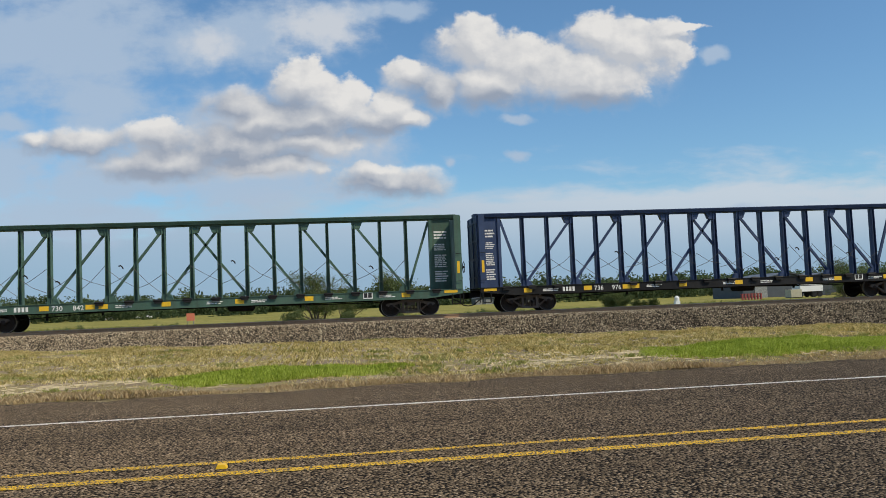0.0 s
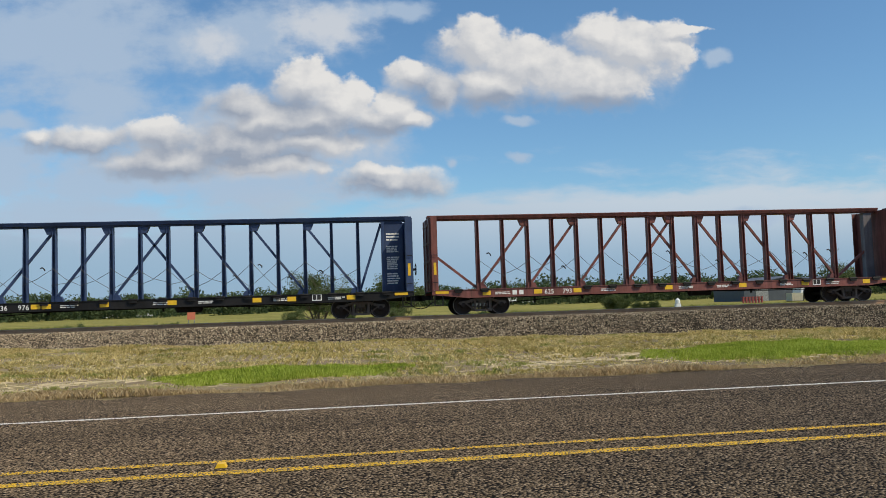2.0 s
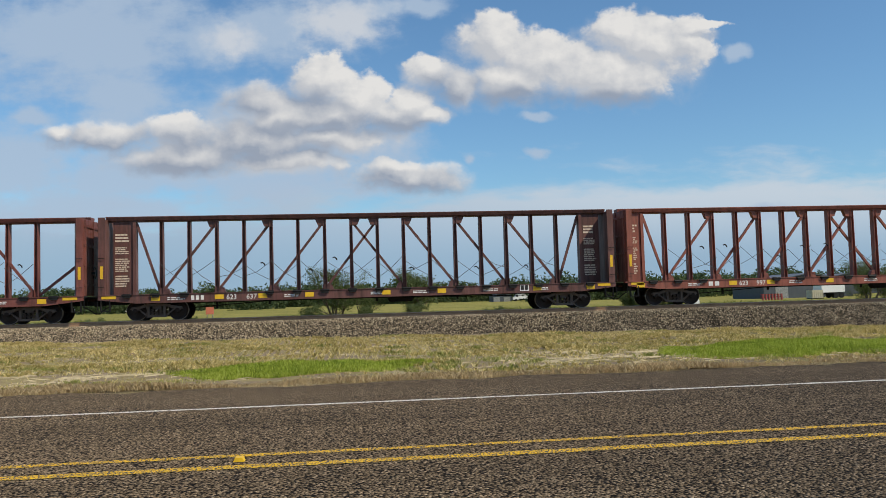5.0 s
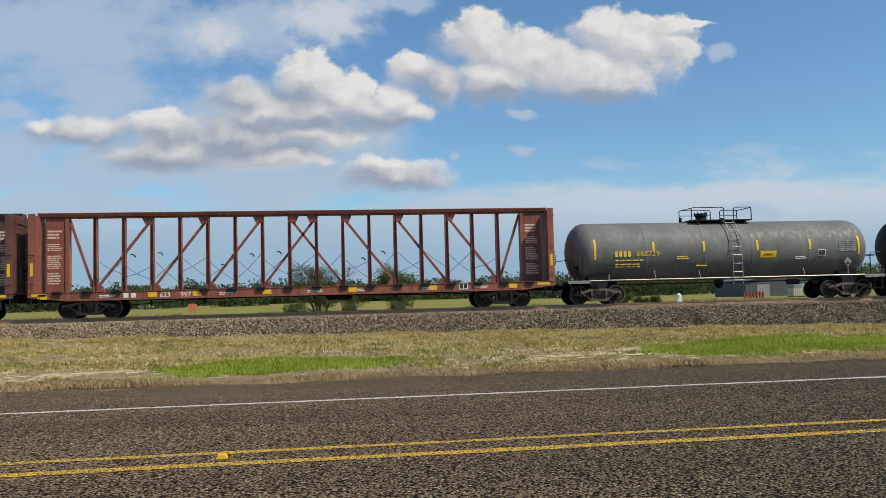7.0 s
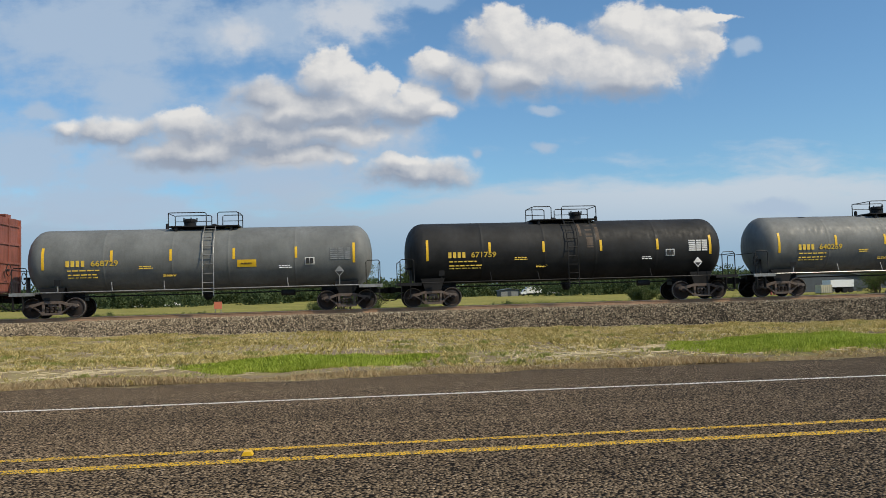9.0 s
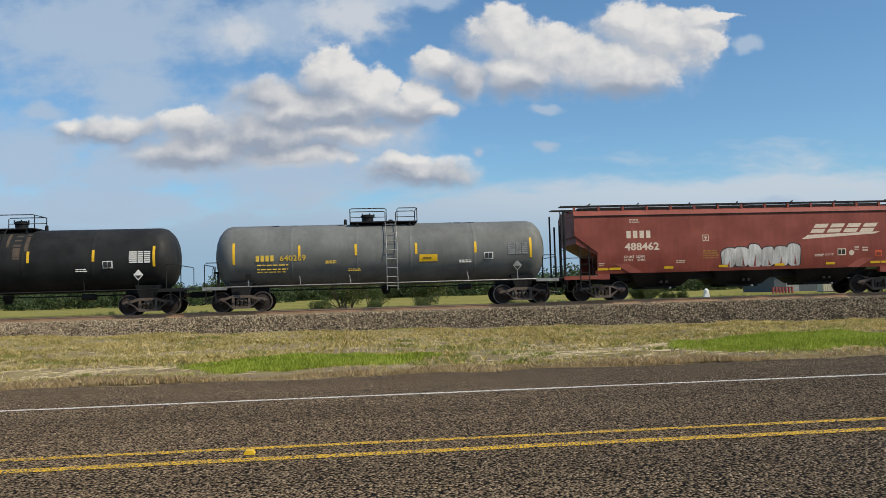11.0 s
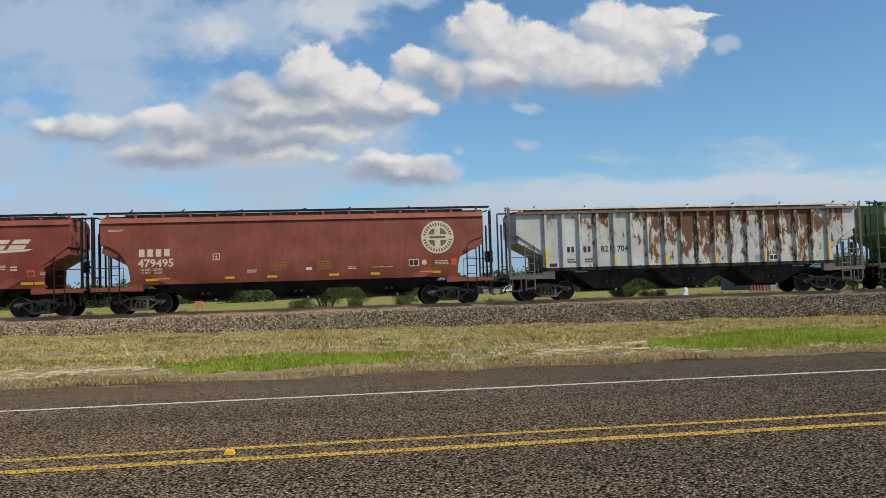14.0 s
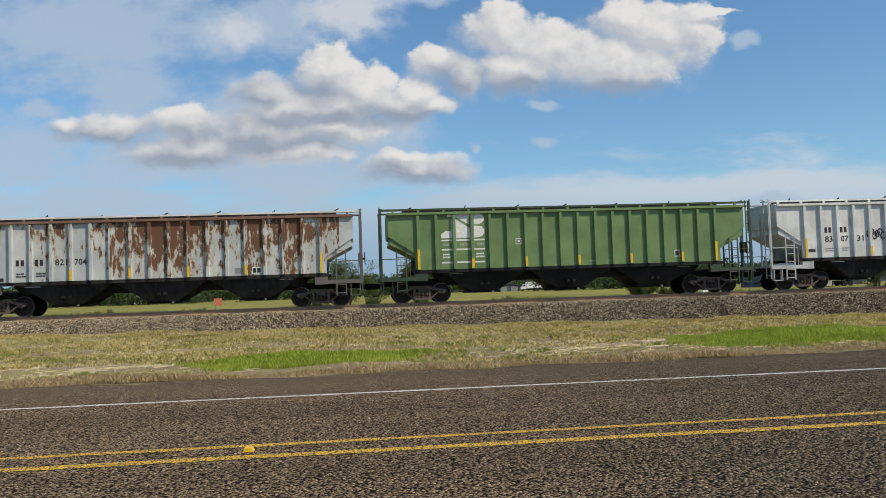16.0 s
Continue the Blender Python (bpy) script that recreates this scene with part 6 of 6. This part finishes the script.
        part("upper_rail", Solid().box(-body, body, -W - 0.125, -W - 0.002, eave - 0.018, eave + 0.09), roof_paint, car)
    truck(car, -tc)
    truck(car, tc)
    couplers(car, half, 8.6)
    return car


def curve_flanks(car):
    """Draw the lower sides of a smooth hopper inwards, with all that is painted or stuck on them."""
    curved = ("side_sheet", "side_sill", "reflector", "letter_block", "number", "lettering", "symbol", "placard", "panel", "roundel", "sticker", "sprayed")
    for ob in [o for c in car.children for o in (c, *c.children)]:
        if not ob.name.startswith(curved):
            continue
        bm = bmesh.new()
        bm.from_mesh(ob.data)
        for z in (1.45, 1.6, 1.75, 1.9, 2.05, 2.2, 2.4):
            bmesh.ops.bisect_plane(bm, geom=bm.verts[:] + bm.edges[:] + bm.faces[:], plane_co=(0, 0, z), plane_no=(0, 0, 1))
        for v in bm.verts:
            inset = 0.13 * (max(0.0, 2.4 - max(v.co.z, 1.24)) / 1.1) ** 2
            v.co.y += inset if v.co.y < 0 else -inset
        bm.to_mesh(ob.data)
        bm.free()


def sill_marks(car, spans, z, y):
    for a, b in spans:
        chip(car, "reflector", YELLOW, a, b, z, z + 0.11, y)


def build_hoppers():
    Y = -1.50
    # red hopper with the slanted mark and sprayed tag
    a = hopper(159.7, HOPRED, "brick-red covered hopper with straight sides and sprayed silver tag", 61, None, half=8.75, body=8.2)
    sill_marks(a, [(-7.15, -6.65), (-6.6, -6.05), (-4.0, -3.55), (-1.35, -0.9), (1.4, 1.9), (3.95, 4.4), (6.2, 6.7), (6.75, 7.15)], 1.40, Y - 0.032)
    block_letters(a, -5.75, 3.02, 1.25, 0.34, 4, CREAM, Y - 0.001)
    digits(a, "488462", 0, 0, 0.34, CREAM, on_side(-5.85, Y - 0.003, 2.30), w=1.65, bold=0.012)
    bars(a, -5.6, 3.65, 0.55, 0.18, 3, CREAM, Y)
    digits(a, "LD LMT  222900", 0, 0, 0.10, CREAM, on_side(-5.9, Y - 0.003, 1.95), w=1.0, bold=0.004, name="lettering")
    digits(a, "LT WT     63100", 0, 0, 0.10, CREAM, on_side(-5.9, Y - 0.003, 1.80), w=1.0, bold=0.004, name="lettering")
    for bx, bz, bw, bh, n, mt in ((-2.1, 2.02, 0.9, 0.42, 4, FADEDYELLOW), (-3.4, 1.72, 0.5, 0.14, 2, CREAM), (3.4, 1.85, 0.5, 0.14, 2, CREAM), (3.9, 1.87, 0.55, 0.1, 2, CREAM), (5.4, 2.15, 0.25, 0.2, 3, CREAM), (5.8, 2.1, 0.3, 0.24, 2, CREAM), (7.0, 1.85, 0.25, 0.14, 2, CREAM), (-7.1, 1.68, 0.35, 0.14, 2, CREAM)):
        bars(a, bx, bz, bw, bh, n, mt, Y)
    sym = Solid().box(-2.1, -1.8, Y - 0.004, Y, 2.64, 2.67).box(-2.1, -1.8, Y - 0.004, Y, 2.91, 2.94).box(-2.1, -2.07, Y - 0.004, Y, 2.67, 2.91).box(-1.83, -1.8, Y - 0.004, Y, 2.67, 2.91).box(-2.02, -1.88, Y - 0.004, Y, 2.80, 2.85).box(-1.98, -1.92, Y - 0.004, Y, 2.71, 2.80)
    part("symbol", sym, CREAM, a)
    w = Solid().plate([(2.75, 2.62), (6.45, 2.82), (6.75, 2.92), (3.10, 2.82)], Y - 0.004, Y)
    part("emblem_stripe", w, CREAM, a)
    block_letters(a, 3.2, 3.12, 3.3, 0.42, 4, CREAM, Y, slant=0.75)
    label_box(a, 4.75, 1.98, 0.42, 0.32, Y, CREAM, BLACKINK)
    ring = Solid().plate([(5.25 + 0.13 * math.cos(k * 0.393), 1.93 + 0.13 * math.sin(k * 0.393)) for k in range(16)], Y - 0.005, Y)
    part("roundel", ring, CREAM, a)
    chip(a, "sticker", ORANGE, 6.45, 6.78, 1.72, 2.02, Y)
    chip(a, "sticker_window", HOPRED, 6.50, 6.73, 1.77, 1.93, Y - 0.006)
    # sprayed tag: six swollen blocks with dark outlines
    rng = random.Random(9)
    for k in range(6):
        cx, wd = -0.85 + k * 0.64, 0.40
        z0, z1 = 1.36 + 0.03 * (k % 2), 2.28 + 0.06 * (k % 3)
        def lump(gx, gy):
            out = []
            for q in range(20):
                t = 6.283 * q / 20
                e = 0.62
                cxq, szq = math.cos(t), math.sin(t)
                out.append((cx + gx * math.copysign(abs(cxq) ** e, cxq) * (1 + 0.10 * math.sin(3 * t + k)), (z0 + z1) / 2 + gy * math.copysign(abs(szq) ** e, szq) * (1 + 0.08 * math.sin(2 * t + 2 * k))))
            return out
        part("sprayed_outline", Solid().plate(lump(wd, (z1 - z0) / 2 + 0.06), Y - 0.003 - 0.0006 * k, Y), BLACKINK, a)
        part("sprayed_tag", Solid().plate(lump(wd - 0.045, (z1 - z0) / 2 + 0.01), Y - 0.009 - 0.0006 * k, Y - 0.0045 - 0.0006 * k), GRAFFITI, a)
        part("sprayed_notch", Solid().plate([(cx - 0.06 + 0.1 * (k % 2), z0 + 0.05), (cx + 0.05 + 0.1 * (k % 2), z0 + 0.05), (cx + 0.03, (z0 + z1) / 2 + 0.1 * (k % 3 - 1))], Y - 0.014, Y - 0.0126), HOPRED, a)
    curve_flanks(a)
    # older red hopper with a round emblem
    b = hopper(177.5, HOPRED_OLD, "faded red covered hopper with curved ends and cream round emblem", 62, None, curved=True)
    sill_marks(b, [(-6.5, -5.5), (-3.15, -2.75), (-1.35, -0.9), (1.35, 1.8), (3.2, 3.6), (5.4, 6.35)], 1.40, Y - 0.032)
    block_letters(b, -6.75, 2.62, 1.4, 0.32, 4, CREAM, Y - 0.001)
    digits(b, "479495", 0, 0, 0.34, CREAM, on_side(-6.8, Y - 0.003, 2.02), w=1.5, bold=0.012)
    digits(b, "LD LMT  223900", 0, 0, 0.09, CREAM, on_side(-6.7, Y - 0.003, 1.86), w=0.9, bold=0.004, name="lettering")
    digits(b, "LT WT     62100", 0, 0, 0.09, CREAM, on_side(-6.7, Y - 0.003, 1.72), w=0.9, bold=0.004, name="lettering")
    for bx, bz, bw, bh, n, mt in ((-8.0, 3.62, 0.65, 0.1, 2, CREAM), (-1.2, 1.90, 0.8, 0.4, 4, FADEDYELLOW), (0.85, 1.9, 0.75, 0.42, 4, FADEDYELLOW), (-2.2, 1.72, 0.45, 0.16, 2, CREAM), (2.2, 1.75, 0.4, 0.14, 2, CREAM), (3.3, 1.75, 1.1, 0.05, 1, CREAM), (6.1, 1.88, 0.75, 0.2, 3, CREAM)):
        bars(b, bx, bz, bw, bh, n, mt, Y)
    sym = Solid().box(-3.65, -3.35, Y - 0.004, Y, 2.24, 2.27).box(-3.65, -3.35, Y - 0.004, Y, 2.50, 2.53).box(-3.65, -3.62, Y - 0.004, Y, 2.27, 2.50).box(-3.38, -3.35, Y - 0.004, Y, 2.27, 2.50).box(-3.53, -3.47, Y - 0.004, Y, 2.31, 2.44)
    part("symbol", sym, CREAM, b)
    chip(b, "sticker", WHITE, 0.35, 0.6, 1.70, 1.82, Y)
    cx, cz = 6.25, 3.02
    em = part("round_emblem", Solid().plate([(cx + 0.74 * math.cos(k * 0.157), cz + 0.74 * math.sin(k * 0.157)) for k in range(40)], Y - 0.006, Y), CREAM, b, "cream disc with a cross")
    inner = Solid()
    for q in range(4):
        t0 = q * math.pi / 2 + 0.30
        pts = [(cx + 0.13 * (1 if math.cos(t0 + 0.5) > 0 else -1), cz + 0.13 * (1 if math.sin(t0 + 0.5) > 0 else -1))]
        pts += [(cx + 0.44 * math.cos(t0 + k * 0.162), cz + 0.44 * math.sin(t0 + k * 0.162)) for k in range(7)]
        inner.plate(pts, Y - 0.010, Y - 0.0065)
    part("cross_field", inner, OLIVE, em)
    tick = Solid()
    for q in range(30):
        t = q * 2 * math.pi / 30
        if q in (0, 15):
            continue
        c1, s1 = math.cos(t), math.sin(t)
        tick.plate([(cx + 0.53 * c1 - 0.03 * s1, cz + 0.53 * s1 + 0.03 * c1), (cx + 0.53 * c1 + 0.03 * s1, cz + 0.53 * s1 - 0.03 * c1), (cx + 0.66 * c1 + 0.035 * s1, cz + 0.66 * s1 - 0.035 * c1), (cx + 0.66 * c1 - 0.035 * s1, cz + 0.66 * s1 + 0.035 * c1)], Y - 0.010, Y - 0.0065)
    tick.box(cx - 0.36, cx + 0.36, Y - 0.0105, Y - 0.0105 + 0.003, cz - 0.05, cz + 0.05)
    part("ring_lettering", tick, OLIVE, em)
    label_box(b, 5.15, 1.9, 0.46, 0.32, Y, CREAM, BLACKINK)
    part("roundel", Solid().plate([(5.62 + 0.12 * math.cos(k * 0.393), 1.9 + 0.12 * math.sin(k * 0.393)) for k in range(16)], Y - 0.005, Y), CREAM, b)
    chip(b, "sticker", ORANGE, 6.85, 7.1, 1.75, 2.05, Y)
    curve_flanks(b)
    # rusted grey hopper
    c = hopper(195.75, RUSTGREY, "pale grey ribbed covered hopper with heavy brown rust", 63, (0, 4, 7, 10, 13, 17), under=BAYSHADE, roof_paint=RUSTROOF, rail_mat=GREYRAIL, sill=1.45, eave=3.98)
    P = Y - 0.001
    block_letters(c, -6.0, 2.30, 0.40, 0.26, 2, BLACKINK, P)
    block_letters(c, -5.22, 2.30, 0.40, 0.26, 2, BLACKINK, P)
    digits(c, "821", 0, 0, 0.27, BLACKINK, on_side(-4.40, P - 0.003, 2.17), w=0.50, bold=0.006)
    digits(c, "704", 0, 0, 0.27, BLACKINK, on_side(-3.60, P - 0.003, 2.17), w=0.50, bold=0.006)
    for i in range(2):
        bars(c, -6.0 + 0.82 * i, 1.78, 0.42, 0.22, 2, BLACKINK, P, words=3)
    label_box(c, 4.1, 1.70, 0.42, 0.30, Y, WHITE, BLACKINK)
    chip(c, "patch", GALV, 3.15, 3.5, 1.55, 1.82, Y)
    chip(c, "patch", BLACKINK, -6.85, -6.5, 1.52, 1.68, Y)
    bars(c, 5.0, 1.80, 0.5, 0.2, 3, BLACKINK, P)
    # green hopper with the white emblem
    d = hopper(214.0, HOPGREEN, "moss-green ribbed covered hopper with white block emblem", 64, (0, 3, 6, 9, 12, 15, 17), rail_mat=DARKGREEN, sill=1.45, eave=3.98)
    e = Solid()
    e.plate([(-5.95, 2.88), (-4.30, 2.88), (-4.08, 2.95), (-3.98, 3.10), (-3.98, 3.24), (-4.10, 3.38), (-4.30, 3.42), (-4.45, 3.42), (-4.45, 3.30), (-4.62, 3.30), (-5.25, 3.72), (-5.50, 3.72), (-5.50, 3.20), (-5.75, 3.20), (-5.95, 3.06)], Y - 0.004, Y)
    e.plate([(-5.65, 4.0), (-4.30, 4.0), (-4.08, 3.93), (-3.98, 3.80), (-3.98, 3.66), (-4.10, 3.52), (-4.30, 3.48), (-4.45, 3.48), (-4.45, 3.84), (-4.68, 3.84), (-4.68, 3.48), (-5.30, 3.84), (-5.65, 3.84)], Y - 0.004, Y)
    part("emblem", e, WHITE, d)
    s = Solid()
    for z in (2.78, 2.36, 1.78):
        s.box(-5.95, -3.98, Y - 0.004, Y, z - 0.035, z + 0.035)
    part("emblem_stripe", s, WHITE, d)
    bars(d, -5.9, 2.58, 0.35, 0.2, 1, FADEDWHITE, P, words=2)
    bars(d, -5.1, 2.58, 0.4, 0.2, 1, FADEDWHITE, P, words=2)
    bars(d, -4.35, 2.58, 0.35, 0.2, 1, FADEDWHITE, P, words=2)
    bars(d, -5.9, 2.08, 0.35, 0.26, 2, WHITE, P, words=2)
    bars(d, -4.4, 2.08, 0.42, 0.26, 2, WHITE, P, words=2)
    sym = Solid().box(-2.55, -2.28, Y - 0.004, Y, 2.52, 2.55).box(-2.55, -2.28, Y - 0.004, Y, 2.77, 2.80).box(-2.55, -2.52, Y - 0.004, Y, 2.55, 2.77).box(-2.31, -2.28, Y - 0.004, Y, 2.55, 2.77).box(-2.46, -2.36, Y - 0.004, Y, 2.62, 2.70)
    part("symbol", sym, WHITE, d)
    label_box(d, 5.15, 1.90, 0.46, 0.32, Y, WHITE, BLACKINK)
    for bx in (-6.6, -0.75, 0.1, 0.9, 1.75, 3.4, 4.2):
        bars(d, bx, 1.55 + 0.12 * (bx > 0.5), 0.35, 0.07, 1, FADEDWHITE, P, words=3)
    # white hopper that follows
    f = hopper(232.35, HOPWHITE, "chalk-white ribbed covered hopper with black numbers", 65, (0, 4, 8, 12, 17), under=BAYSHADE, rail_mat=PALERAIL, roof_paint=HOPWHITE, sill=1.45, eave=3.98)
    block_letters(f, -6.0, 2.78, 0.40, 0.26, 2, BLACKINK, P)
    block_letters(f, -5.22, 2.78, 0.40, 0.26, 2, BLACKINK, P)
    digits(f, "83", 0, 0, 0.28, BLACKINK, on_side(-6.0, P - 0.003, 2.22), w=0.38, bold=0.006)
    digits(f, "07", 0, 0, 0.28, BLACKINK, on_side(-5.2, P - 0.003, 2.22), w=0.38, bold=0.006)
    digits(f, "31", 0, 0, 0.28, BLACKINK, on_side(-4.4, P - 0.003, 2.22), w=0.34, bold=0.006)
    for i in range(2):
        bars(f, -6.0 + 0.82 * i, 1.85, 0.42, 0.22, 2, GALV, P, words=3)
    chip(f, "patch", BLACKINK, -6.85, -6.5, 1.75, 1.9, Y)
    tag = Solid()
    for k in range(6):
        cx, cz = -3.75 + 0.14 * k, 2.55 + 0.1 * math.sin(k * 2.1)
        tag.rod([(cx + 0.12 * math.cos(q * 0.785), Y - 0.004, cz + 0.16 * math.sin(q * 0.785)) for q in range(8)], 0.03, 4)
    part("sprayed_scrawl", tag, BLACKINK, f)


# near-black base carries the shade under the car; the paler streaks are dust
BAYSHADE = painted("sooty_hopper_bays", (0.016, 0.015, 0.014), dirt=(0.085, 0.075, 0.065), amount=0.4, rough=0.85, spec=0.12)
GREYRAIL = painted("grey_rail_paint", (0.11, 0.11, 0.11), dirt=(0.14, 0.09, 0.06), amount=0.6)
PALERAIL = painted("pale_rail_paint", (0.48, 0.49, 0.50), dirt=(0.2, 0.17, 0.14), amount=0.5)
DARKGREEN = painted("dark_green_rail_paint", (0.03, 0.055, 0.03), amount=0.4)
OLIVE = plain("olive_emblem_paint", (0.13, 0.115, 0.06), 0.6)
FADEDWHITE = plain("faded_white_lettering", (0.30, 0.34, 0.26), 0.7)

build_ground()
build_road()
build_buildings()
build_centre_beams()
build_tanks()
build_hoppers()
build_distance()
build_track()
build_stones()
build_grass()


# ---- what moves ----
def gone(t):
    """Metres that the train has rolled since the start; it slows slightly."""
    return 37.05 * (0.3535 * t - 0.000575 * t * t)


def motions():
    times = [0.5 * k for k in range(33)]
    for car, x in CARS:
        walk(car, [(t, pose(x - gone(t), TRACK_Y, RAIL_Z)) for t in times])
    ticks = [k / 30 for k in range(481)]
    turn = [(t, -math.degrees(gone(t) / WHEEL_R)) for t in ticks]
    for w, a in WHEELSETS:
        walk(w, [(t, pose(a, 0, WHEEL_R, 0, d % 360, 0)) for t, d in turn])


motions()
